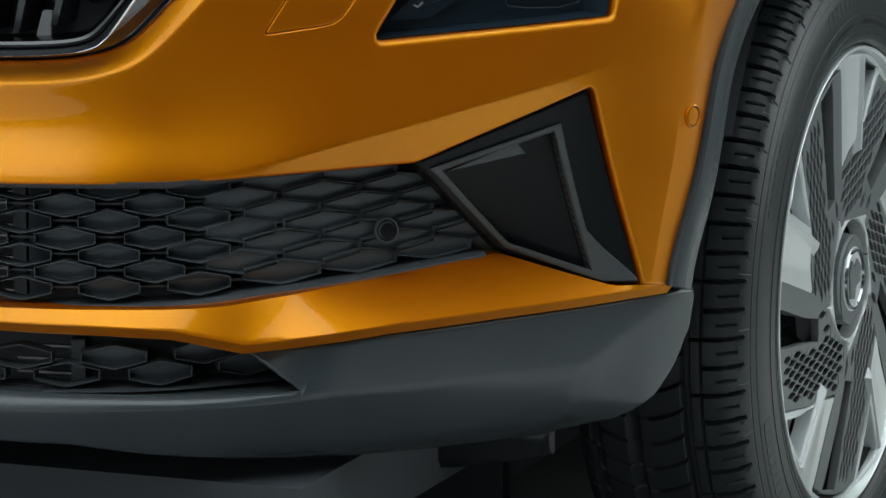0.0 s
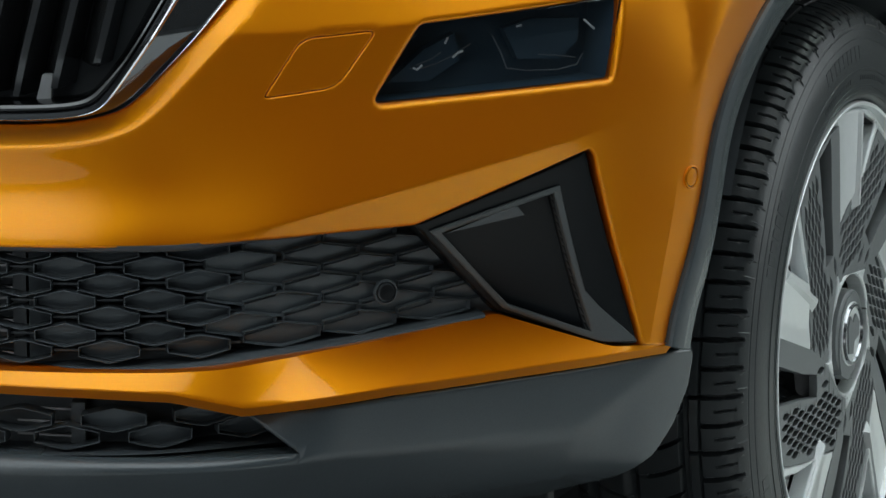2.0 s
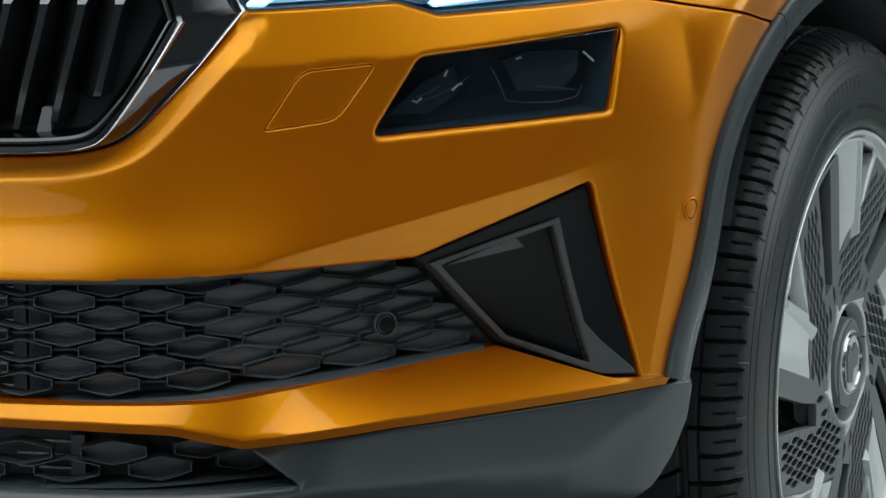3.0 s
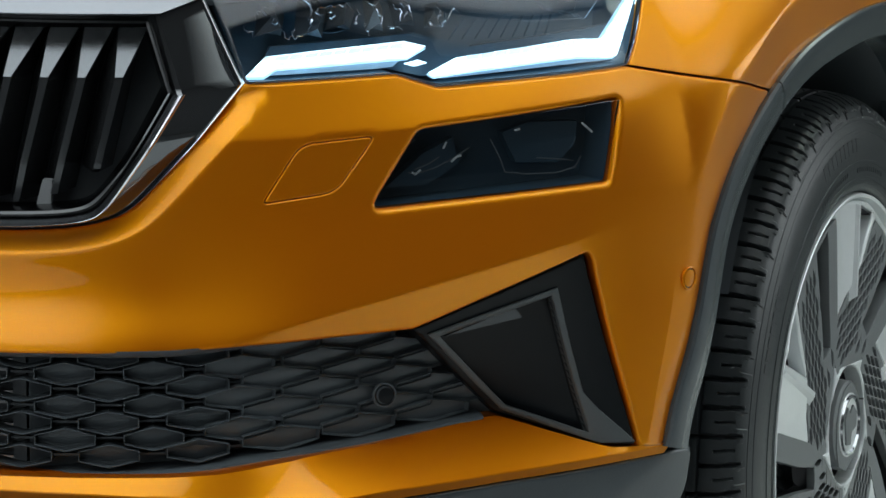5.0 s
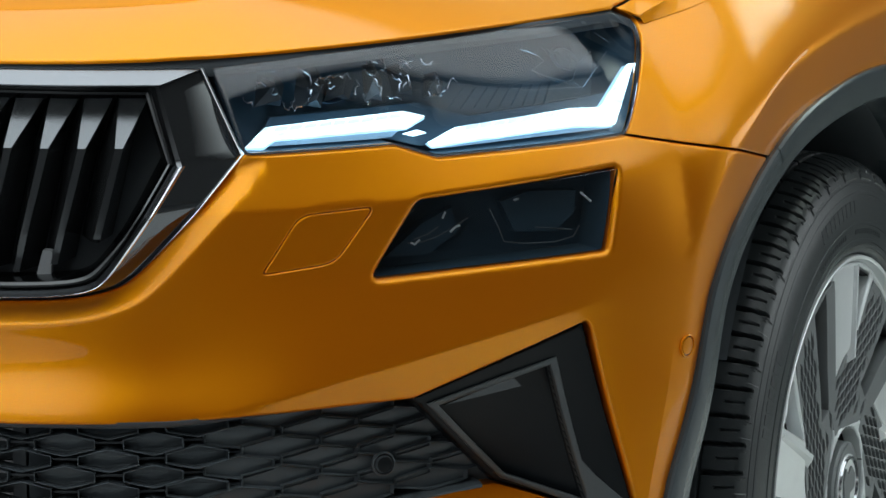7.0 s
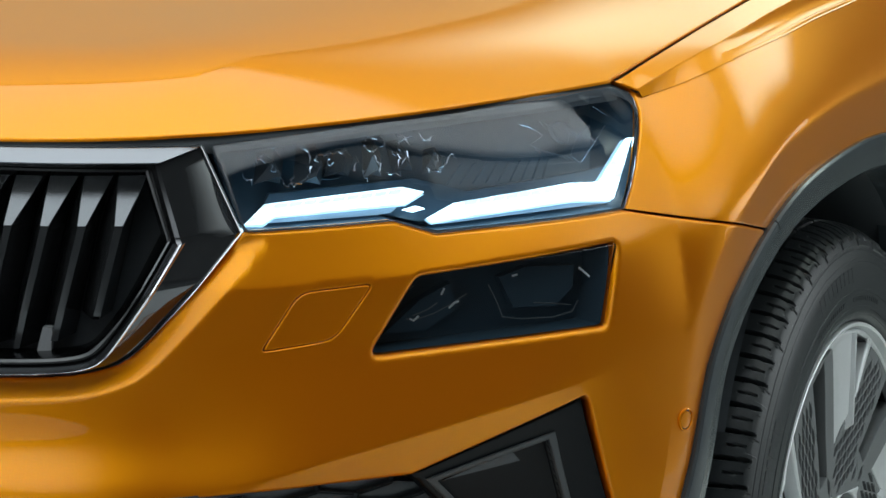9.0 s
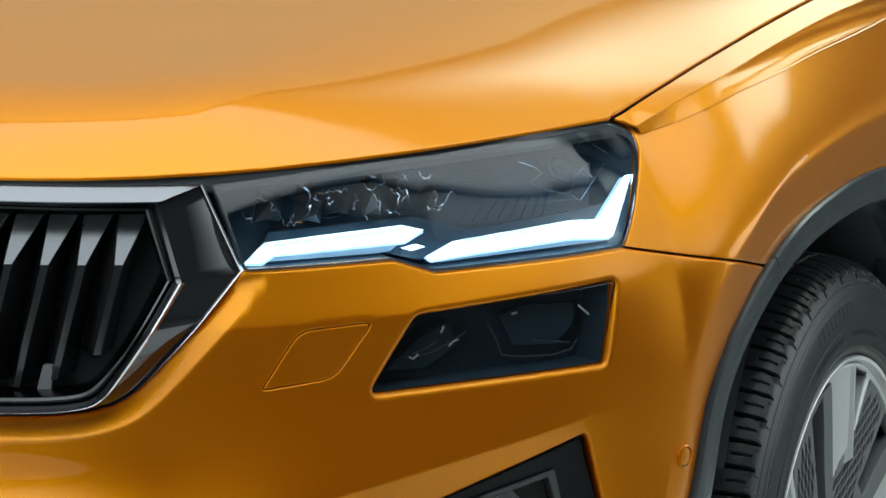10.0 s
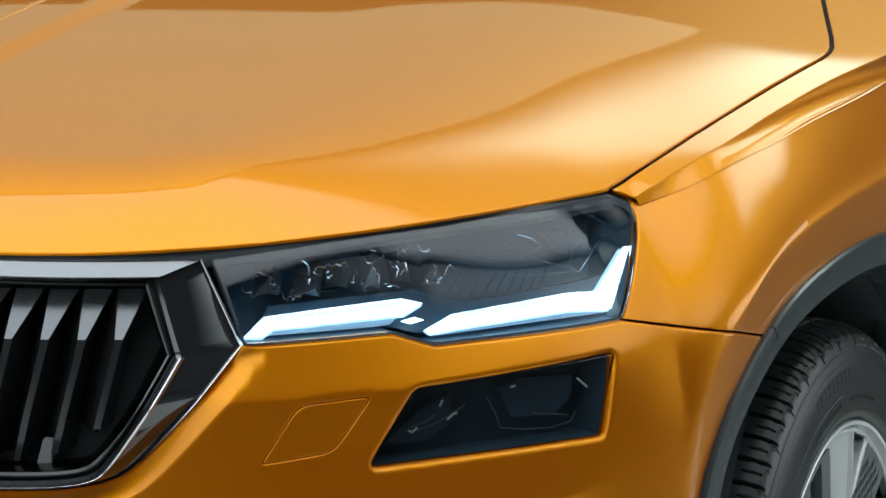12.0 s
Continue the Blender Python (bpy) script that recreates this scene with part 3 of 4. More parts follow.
n_k = len(knots)
A = np.zeros((n_k + 3, n_k + 3))
A[:n_k, :n_k] = plate(knots[:, :2], knots[:, :2]) + np.diag(np.where((knots[:, 0] < .5) & (knots[:, 1] > nose(np.abs(knots[:, 0]))[:, 0] + .02), np.where(knots[:, 1] > nose(np.abs(knots[:, 0]))[:, 0] + .19, 1e-3, 6e-4), 5e-5))
A[:n_k, n_k:] = np.concatenate([np.ones((n_k, 1)), knots[:, :2]], 1)
A[n_k:, :n_k] = A[:n_k, n_k:].T
bend = np.linalg.solve(A, np.concatenate([knots[:, 2], np.zeros(3)]))


def bonnet(x, y, out=0.0):
    """The thinnest smooth plate through the nose, the crown, the shut line and the shoulder."""
    x, y = np.asarray(x, float), np.asarray(y, float)
    p = np.stack([x, y], -1)
    z = plate(p, knots[:, :2]) @ bend[:n_k] + bend[n_k] + x * bend[n_k + 1] + y * bend[n_k + 2]
    return np.stack([x, y, z + .007 * step(.070 - x, -.016, .016) * step(y, .35, .6) + out], -1)


fx = np.linspace(0, .7555, 60)
edge_y = np.linspace(.490, .975, 40)
turn_a, turn_b, turn_c = np.array([float(shut(.985)[0]) - .0022, .985]), np.array([.8195, 1.045]), np.array([.807, 1.085])
REAR = [tuple(map(float, (1 - t) ** 2 * turn_a + 2 * t * (1 - t) * turn_b + t * t * turn_c)) for t in np.linspace(0, 1, 9)] + [(.797, 1.12), (.758, 1.24), (.70, 1.42), (.60, 1.72), (0, 1.75)]
HOOD_LINE = [(float(x), float(y)) for x, y in zip(fx, nose(fx)[:, 0])] + [(float(shut(y)[0]) - .0022, float(y)) for y in edge_y] + REAR
body("bonnet", patch("bonnet", HOOD_LINE, bonnet, (), .011, .0015, .0015), PAINT)

# top of the fender: from the shut line to the shoulder
shoulder_xy = spline([p[1] for p in SHOULDER_XYZ], [p[0] for p in SHOULDER_XYZ])
sy = np.linspace(.497, 1.60, 60)
STRIP = [(float(shut(y)[0]) + .0022, float(y)) for y in np.linspace(.487, .975, 40)] + [(p[0] + .0042, p[1] + .0012) for p in REAR[:-2]] + [(.70, 1.60)] + [(float(shoulder_xy(y)), float(y)) for y in sy[::-1]]
body("fender_top", patch("fender_top", STRIP, bonnet, (), .010, .0012, .0015), PAINT)

# the hollow under the shoulder
k = np.linspace(0, 1, 80)
ya, uc = .497 + 1.103 * k, 1.070 + 1.01 * k
edge_a = bonnet(shoulder_xy(ya) - .0004, ya, -.0008)
zc = under(uc)
edge_c = wrap(uc, zc - .002, skin(uc, zc - .002) + .0012)
rows = []
for w in np.linspace(0, 1, 17):
    rows.append(edge_a + (edge_c - edge_a) * w - np.array([.006, 0, .003]) * (4 * w * (1 - w) * step(k, 0, .5))[:, None])
body("fender_shoulder", grid_mesh("fender_shoulder", rows[::-1], 170), PAINT)

# rubber seal and dark gap under the bonnet's edge
gu = np.linspace(0, 1.043, 90)
gz = np.interp(gu, fu, front[:, 2])
body("bonnet_seal", grid_mesh("bonnet_seal", [wrap(gu, gz + dz, skin(gu, gz + dz) + o) for dz, o in ((-.018, -.008), (-.012, -.0015), (-.003, -.0015), (.0, -.004), (.006, -.03))], 60), VOID)
gap = np.array([(float(shut(y)[0]), float(y)) for y in edge_y] + [(p[0] + .002, p[1]) for p in REAR[:-1]])
body("gutter", grid_mesh("gutter", [bonnet(gap[:, 0] + dx, gap[:, 1], -.011) for dx in (-.02, 0, .02)], 60), VOID)

# ---- headlamp ----
lamp = body("headlamp", patch("headlamp", LAMP, lambda u, z, out=0.0: on_skin(u, z, out - .055), (), .02, 0.0, 0.0), LAMP_HAZED, None, "headlamp with a lit white daytime light")


def lens(u, z, out=0.0):
    """The cover's face, bowed outwards between its lower and its upper edge."""
    low, high = np.interp(u, [.566, .708, .747, .951, 1.066], [.770, .7735, .761, .770, .848]), np.interp(u, [.541, .731, 1.05, 1.078], [.846, .861, .871, .866])
    return on_skin(u, z, out + .001 + 4.6 * np.clip(z - low, 0, 1) * np.clip(high - z, 0, 1))


cover = below("lamp_cover", patch("lamp_cover", rounded(LAMP, [.003, .0, .008, .010, .006, .004, .004, .004, .004]), lens, (), .008, .003, .004), LAMP_GLASS, lamp, "clear lamp cover")
cover.visible_shadow = False
border_out = np.array(dense(rounded(LAMP, [.003, .0, .008, .010, .006, .004, .004, .004, .004]), .008))
border_in = border_out + np.stack([np.interp(border_out[:, 0], [.54, .56, 1.00, 1.06], [.007, .002, 0, -.009]), np.where(border_out[:, 1] > .83, -.0075, np.interp(border_out[:, 1], [.76, .78, .83], [.003, .001, 0]))], -1)
below("cover_border", grid_mesh("cover_border", [lens(b_[:, 0], b_[:, 1], -.004) for b_ in (border_out, border_in)], 60, True), VOID, lamp, "dark printed border of the lamp cover")
lm = np.array(dense(LAMP, .01))
ring = [wrap(lm[:, 0], lm[:, 1], skin(lm[:, 0], lm[:, 1]) + o) for o in (-.006, -.056)]
below("lamp_wall", grid_mesh("lamp_wall", ring, 40, True), LAMP_HAZED, lamp)


def in_lamp(u, z, out=0.0):
    return on_skin(u, z, out - .024 + .018 * step(u, .92, 1.03))


LOWER_BAR = [(.572, .7735), (.592, .790), (.732, .798), (.752, .793), (.731, .7845), (.600, .780), (.588, .773)]
UPPER_BAR = [(.750, .7705), (.779, .7815), (.9158, .7915), (.9543, .7909), (1.0163, .8257), (1.0287, .8264), (.9688, .7760), (.9083, .7780), (.782, .7705), (.753, .7675)]
for q in (LOWER_BAR, UPPER_BAR, [(.727, .779), (.742, .7815), (.750, .779), (.736, .7765)]):
    below("daytime_light", slab("daytime_light", q, in_lamp, 0.0, .003), DRL, lamp, "glowing white daytime light bar")
# a glowing slab behind each bar, added for its bluish halo
for q in (LOWER_BAR, UPPER_BAR):
    wide = [(p[0] + .0004, p[1] - .0026) for p in q]
    below("light_guide", slab("light_guide", wide, in_lamp, -.003, .009), HALO, lamp, "pale blue glowing slab added for the halo of the light bar")
for strip in ([(.592, .7735), (.604, .7795), (.728, .7838), (.716, .7768), (.700, .7757)], [(.757, .7672), (.782, .7700), (.9083, .7775), (.966, .7757), (.951, .7728), (.762, .7648)]):
    below("lower_guide", slab("lower_guide", strip, in_lamp, -.004, .004), GLOW, lamp, "dim blue lower edge of the light bar")
rnd = random.Random(5)
for (ua, za), (ub, zb), count in (((.598, .7865), (.728, .7930), 9), ((.786, .7795), (.930, .7885), 10)):
    for k in range(count):
        p, q = (k + .08) / count, (k + .92) / count
        cell = [(ua + (ub - ua) * w, za + (zb - za) * w + dz) for w, dz in ((p, 0), (q, 0), (q + .02, .0036), (p + .02, .0036))]
        below("light_cell", slab("light_cell", cell, in_lamp, .0012, .002), CELL_LIGHT, lamp, "softly lit cell of the light bar")
# bezel under the bars, and the cells of the reflectors above
below("bezel", slab("bezel", [(.585, .775), (.70, .7775), (.745, .7665), (.96, .7735), (1.02, .806), (.94, .7975), (.80, .789), (.75, .803), (.60, .797)], in_lamp, -.014, .006), LAMP_HAZED, lamp)


def crystal(u, z, w, h):
    """A moulded optic: a wedge with a folded front, clear metal on its flanks."""
    t = rnd.uniform(-.25, .25)
    pts = [(-.5, -.5), (-.1, -.42), (.35, -.5), (.5, .1), (.2, .5), (-.35, .42)]
    q = [(u + w * (a + t * c), z + h * c) for a, c in pts]
    ring_ = [on_skin(a, c, -.030) for a, c in q]
    tip = [on_skin(u + w * rnd.uniform(-.2, .2), z + h * rnd.uniform(-.1, .3), -.016), on_skin(u + w * rnd.uniform(-.1, .3), z - h * .25, -.018)]
    vs = ring_ + tip
    return mesh_of("optic", vs, [(0, 1, 7), (1, 2, 7), (2, 3, 7), (3, 6, 7), (3, 4, 6), (4, 5, 6), (5, 0, 6), (0, 7, 6)])


for u0, z0, w, h in ((.600, .822, .030, .030), (.640, .822, .034, .036), (.672, .822, .030, .024), (.706, .824, .022, .034), (.735, .824, .024, .028), (.768, .818, .022, .022)):
    below("optic", crystal(u0, z0, w, h), LAMP_CRYSTAL, lamp, "clear moulded lamp optic")


def glint_arc(u, z, ru, rz, a0, a1, r, n=9):
    """A metal ribbon in the shape of a glint: an arc of an ellipse, thin at its ends."""
    a = np.radians(np.linspace(a0, a1, n))
    rough_ = np.array([(rnd.uniform(-.0022, .0022), rnd.uniform(-.0024, .0024)) for _ in a])
    p = on_skin(u + ru * np.cos(a) * (1 + .3 * np.sin(2 * a)) + rough_[:, 0], z + rz * np.sin(a) * (1 + .3 * np.cos(3 * a)) + rough_[:, 1], -.017)
    d = np.gradient(p, axis=0)
    d /= np.linalg.norm(d, axis=1, keepdims=True)
    side = np.cross(d, (0, -1, .2))
    side /= np.linalg.norm(side, axis=1, keepdims=True)
    out_ = np.cross(side, d)
    w = (.85 * r * np.array([.15] + [rnd.uniform(.3, 1.5) for _ in range(n - 2)] + [.15]))[:, None]
    return grid_mesh("glint_edge", [p + side * w, p + out_ * w * .6, p - side * w, p - out_ * w * .6, p + side * w], 50)


# middle, half axes, from and to what angle, thickness
for arc in ((.622, .834, .015, .006, 20, 160, .0013), (.631, .829, .008, .012, -60, 90, .0011), (.628, .815, .009, .008, -40, 60, .0013), (.620, .823, .012, .014, 200, 265, .0006),
            (.626, .813, .008, .006, 170, 300, .0009), (.657, .8305, .013, .002, 10, 170, .0008), (.648, .829, .004, .004, 180, 290, .0009), (.662, .827, .004, .004, 170, 290, .0009),
            (.675, .829, .004, .004, 20, 150, .0012), (.678, .822, .008, .010, -60, 40, .0008), (.598, .839, .010, .001, 0, 180, .0005), (.598, .832, .010, .001, 0, 180, .0005),
            (.592, .820, .012, .009, 60, 160, .0009), (.604, .826, .004, .006, 200, 300, .0006), (.703, .840, .006, .003, 20, 170, .0012), (.712, .838, .005, .009, -50, 90, .0012),
            (.706, .838, .009, .006, 190, 300, .0006), (.705, .818, .006, .008, -30, 110, .0011), (.698, .815, .006, .007, 150, 260, .0007), (.739, .834, .006, .004, 0, 160, .0011),
            (.729, .822, .007, .010, -20, 80, .0008), (.724, .821, .007, .010, -20, 80, .0008), (.734, .823, .007, .010, -30, 70, .0008), (.728, .813, .010, .003, 180, 300, .0007),
            (.743, .843, .009, .002, 200, 330, .0010), (.760, .846, .007, .005, 60, 200, .0010), (.765, .841, .008, .004, 180, 320, .0009), (.774, .849, .006, .004, 40, 170, .0008),
            (.768, .8155, .010, .005, 190, 330, .0011), (.762, .820, .008, .008, -20, 70, .0006), (.785, .818, .006, .004, 20, 200, .0009), (.573, .803, .006, .014, 20, 100, .0006)):
    below("glint_edge", glint_arc(*arc), REFLECTOR, lamp)
# comb of the outer projector
for k in range(9):
    u0, z0 = .905 + .0085 * k, .845 - .0016 * k
    below("comb", tube("comb", [on_skin(u0, z0, -.020), on_skin(u0 + .004, z0 - .007, -.018)], .0005, 4), REFLECTOR, lamp)
GLINTS = [[(.870, .844), (.880, .842), (.8924, .838), (.898, .833)], [(.898, .833), (.884, .8295), (.875, .8268), (.8895, .8214), (.905, .818), (.920, .8152), (.9314, .8161)],
          [(.9314, .8161), (.9465, .826), (.970, .834), (.9856, .8377)], [(.845, .8125), (.860, .810), (.8823, .8097), (.912, .810), (.9411, .8093)],
          [(.9411, .8093), (.9717, .8217), (1.0094, .8363)], [(1.0117, .8531), (1.0228, .8445)], [(.935, .826), (.955, .839), (.957, .846)]]
for pts in GLINTS:
    below("glint_edge", tube("glint_edge", [on_skin(a, c, -.018) for a, c in pts], .0005, 4), LAMP_GLINT if len(pts) > 4 else REFLECTOR, lamp)
for k in range(7):
    u0, z0 = .880 + .0085 * k, .824 - .0016 * k
    below("comb", tube("comb", [on_skin(u0, z0, -.018), on_skin(u0 + .005, z0 - .005, -.017)], .0005, 4), REFLECTOR, lamp)
aa = np.linspace(0, 2 * math.pi, 20, endpoint=False)
for u0, z0, r0 in ((.950, .832, .017), (.660, .818, .018)):
    below("projector", grid_mesh("projector", [on_skin(u0 + r0 * 1.3 * k * np.cos(aa), z0 + r0 * .62 * k * np.sin(aa), o) for k, o in ((1.0, -.034), (.9, -.030), (.86, -.034), (.5, -.040), (.02, -.042))][::-1], 40, True), LAMP_HAZED, lamp)
for k in range(9):
    u0 = .775 + k * .013
    below("fin", slab("fin", [(u0, .797), (u0 + .003, .797), (u0 + .022, .814), (u0 + .019, .814)], on_skin, -.022, .004), LAMP_HAZED, lamp)

# ---- fog lamp in the bumper's pocket ----
fog = body("fog_lamp", patch("fog_lamp", POCKET, lambda u, z, out=0.0: on_skin(u, z, out - .05), (), .03, 0.0, 0.0), LAMP_HAZED, None, "dark lower lamp unit behind a clear cover")
pane = below("lamp_cover", patch("lamp_cover", POCKET, lambda u, z, out=0.0: wrap(u, z, skin(u, np.minimum(z, .712)) + out - .006), (), .012, .001, .002), LAMP_GLASS, fog, "clear lamp cover")
pane.visible_shadow = False
lm = np.array(dense(POCKET, .01))
lm = lm + (np.array([.81, .70]) - lm) * (.012, .03)
below("lamp_wall", grid_mesh("lamp_wall", [wrap(lm[:, 0], lm[:, 1], skin(lm[:, 0], lm[:, 1]) + o) for o in (-.010, -.051)], 40, True), LAMP_HAZED, fog)
# tubes laid along the glints behind the cover, their gleam put into the colour
for pts in ([(.7178, .6851), (.7298, .6851), (.7445, .6889), (.7599, .6957), (.7764, .7051)], [(.7972, .7117), (.8061, .6945), (.8109, .6815), (.8308, .6785), (.8627, .6778), (.883, .6818), (.8897, .6916)],
            [(.8426, .6926), (.8631, .6906), (.8813, .688)], [(.6999, .687), (.7083, .7043), (.7247, .7151)], [(.7240, .6880), (.7380, .6925), (.7480, .6985)]):
    below("trim_line", tube("trim_line", [on_skin(a, b_, -.020) for a, b_ in pts], .0007, 5), LAMP_GLINT, fog)
for q in ([(.812, .716), (.826, .688), (.870, .686), (.890, .702), (.893, .722), (.84, .724)], [(.70, .672), (.735, .700), (.765, .714), (.77, .69), (.74, .672)]):
    below("projector", slab("projector", q, on_skin, -.030, .012), LAMP_HAZED, fog)

# short white sticks for the brightest sparkles, painted in as colour
for pts in ([(.8885, .7225), (.8995, .7135)], [(.719, .6865), (.7225, .6845), (.7275, .6885)], [(.757, .694), (.7625, .6985), (.7665, .6995)], [(.8185, .7195), (.8235, .7205)], [(.7495, .7065), (.7525, .7125)]):
    below("glint_edge", tube("glint_edge", [on_skin(a, b_, -.014) for a, b_ in pts], .0011, 5), GLINT_WHITE, fog)

# ---- air curtain surround ----
vent = body("air_curtain", patch("air_curtain", [(.7175, .5455), (.884, .6035), (.9425, .4215), (.9082, .4241), (.8120, .4558)], lambda u, z, out=0.0: on_skin(u, z, out - .004),
            [[(.744, .537), (.853, .5673), (.898, .4351), (.8226, .4612)]], .010, .002, .05), VENT_BLACK, None, "black air curtain surround")
RIM = [(.732, .5395), (.8583, .5743), (.8906, .474), (.9052, .4574), (.9405, .4247), (.9063, .4252), (.8189, .4571)]
below("rim", patch("rim", RIM, lambda u, z, out=0.0: on_skin(u, z, out - .0005), [[(.744, .537), (.853, .5673), (.898, .4351), (.8226, .4612)]], .010, .0015, .01), FRAME_GREY, vent, "satin grey rim")
below("duct", patch("duct", [(.735, .545), (.8615, .580), (.9155, .427), (.8142, .4524)], lambda u, z, out=0.0: on_skin(u, z, out - .016), (), .02, 0.0, 0.0), VENT_BLACK, vent)

# plate added for the light on the duct's upper wall
below("vane", slab("vane", [(.753, .5345), (.820, .5565), (.830, .5465)], on_skin, -.010, .005), FIN_DARK, vent, "grey plate standing in for the lit upper wall of the duct")

# ---- parking sensors ----
def sensor(name, u, z, out, r, mat, parent):
    a = np.linspace(0, 2 * math.pi, 24, endpoint=False)
    rows = [on_skin(u + r * k * np.cos(a), z + r * k * np.sin(a), o) if parent is bumper else wrap(u + r * k * np.cos(a), z + r * k * np.sin(a), mesh_face(u) + o)
            for k, o in ((1.35, out - .002), (1.3, out + .0015), (1.15, out + .002), (1.0, out - .002), (.95, out + .001), (.5, out + .0014), (.01, out + .0015))]
    return below(name, grid_mesh(name, rows[::-1], 30, True), mat, parent, "round parking sensor")


sensor("parking_sensor", 1.003, .5705, .0, .0085, PAINT, bumper)
ra = np.linspace(0, 2 * math.pi, 32, endpoint=False)
below("sensor_gap", grid_mesh("sensor_gap", [on_skin(1.003 + .0085 * k * np.cos(ra), .5705 + .0085 * k * np.sin(ra), o) for k, o in ((1.07, .0002), (1.06, .0006), (.99, .0006), (.97, .0))], 60, True), VENT_BLACK, bumper)

# ---- lower grille: cells of a honeycomb ----
def face(u, z, out=0.0):
    return wrap(u, z, mesh_face(u) + out)


lower_grille = body("lower_grille", grid_mesh("lower_grille", [face(np.linspace(0, .86, 60), np.full(60, z), -.045) for z in (.40, .47, .56)], 40), VOID, None, "black honeycomb lower grille")


def cell_mesh(u0, z0, w, h, f, filled=True, bulge=0.0):
    """One hexagonal cell: a thin rim, and in it a plate that bulges to the front."""
    pts = np.array([(-.5, -.20), (-.25, -.36), (0, -.5), (.25, -.36), (.5, -.20), (.5, .20), (.25, .36), (0, .5), (-.25, .36), (-.5, .20)])
    rows = []
    pillow = ((1, 1, 0, -.022), (1, 1, 0, -.0010), (.990, .965, 0, 0), (.978, .925, 0, -.0008), (.93, .80, 0, -.0048), (.50, .42, .02, -.0036))
    for sx, sz, dz, o in pillow if bulge > .003 else ((1, 1, 0, -.022), (1, 1, 0, -.0008), (.992, .975, 0, 0), (.972, .925, 0, 0), (.966, .905, 0, -.0012), (.960, .885, 0, -.008 if filled else -.022)) + (((.82, .68, .02, -.0085 + bulge), (.45, .36, .03, -.0075 + 1.6 * bulge)) if filled else ()):
        q = pts * (sx, sz) + (0, dz)
        rows.append(f(u0 + q[:, 0] * w, z0 + q[:, 1] * h, o - (.006 * (.5 - q[:, 1]) if o < -.002 and filled and sx < 1 else .005 * (.5 - q[:, 1]) if bulge > .003 else 0)))
    me = grid_mesh("cell", rows[::-1], 24, True)
    if filled:
        bm = bmesh.new()
        bm.from_mesh(me)
        bm.verts.ensure_lookup_table()
        bm.faces.new([bm.verts[i] for i in range(9, -1, -1)])
        bm.to_mesh(me)
        bm.free()
        me.shade_smooth()
        me.set_sharp_from_angle(angle=radians(24))
    return me


top_line = lambda u: np.interp(u, [p[0] for p in GRILLE_TOP] + [.716, .812], [p[1] for p in GRILLE_TOP] + [.546, .462])
bot_line = lambda u: np.interp(u, [0, .484, .575, .705, .814], [.430, .430, .437, .444, .453])
for i in range(-1, 8):
    for j in range(-11, 12):
        if (i + j) % 2:
            continue
        u0 = .4385 + .0375 * j + (.0015 * max(j, 0))
        if u0 < .03:
            continue
        squeeze = (.546 - float(bot_line(u0)) - .006) / .110
        z0 = float(bot_line(u0)) + (.0165 + .0148 * i) * squeeze
        w, h = .0525 + .0245 * float(step(u0, .48, .62)), (.0215 + .0050 * float(step(u0, .48, .62))) * squeeze
        if z0 + h * .1 > .546 or (u0 > .70 and z0 > top_line(u0) + .012) or u0 > .81 or z0 - h * .3 < bot_line(u0):
            continue
        below("cell", cell_mesh(u0, z0, w, h, face, u0 > .37, .006 * float(step(u0, .48, .62))), MESH_BLACK, lower_grille)
        if u0 + .0375 < .80 and top_line(u0 + .04) > z0:
            below("web", slab("web", [(u0 + w / 2 - .001, z0 - .0010), (u0 + .075 - w / 2 + .001, z0 - .0010), (u0 + .075 - w / 2 + .001, z0 + .0010), (u0 + w / 2 - .001, z0 + .0010)], face, -.010, .012), MESH_BLACK, lower_grille)
sensor("parking_sensor", .697, .483, .003, .0086, MESH_BLACK, lower_grille)
below("sensor_eye", grid_mesh("sensor_eye", [wrap(.697 + .0072 * k * np.cos(ra), .483 + .0072 * k * np.sin(ra), mesh_face(.697) + .0075 - .0004 * k) for k in (.01, .5, .9, 1.0)], 60, True), VENT_BLACK, lower_grille)
for z in np.linspace(.437, .535, 11):
    below("cooling_slat", slab("cooling_slat", [(.10, z), (.36, z), (.36, z + .002), (.10, z + .002)], face, -.034, .02), ALU, lower_grille)
below("post", slab("post", [(.352, .43), (.364, .43), (.364, .54), (.352, .54)], face, -.022, .02), MESH_BLACK, lower_grille)
for line_, dz in ((bot_line, .0025), (top_line, -.004)):
    gu = np.linspace(0, .80 if dz > 0 else .715, 60)
    zz = line_(gu)
    below("edge_strip", grid_mesh("edge_strip", [face(gu, zz + dz * k, o) for k, o in ((-.6, -.03), (-.6, .007), (.3, .006), (1, .002), (1.6, -.03))], 40), MESH_BLACK, lower_grille)
below("back_panel", slab("back_panel", [(.368, .42), (.84, .44), (.72, .56), (.368, .555)], face, -.015, .004), MESH_BLACK, lower_grille)

# ---- lower intake ----
def intake_face(u, z, out=0.0):
    return wrap(u, z, .030 - .03 * step(u, .45, .62) + out)


intake = body("lower_intake", grid_mesh("lower_intake", [intake_face(np.linspace(0, .63, 40), np.full(40, z), -.045) for z in (.34, .37, .415)], 40), VOID, None, "black honeycomb lower intake")
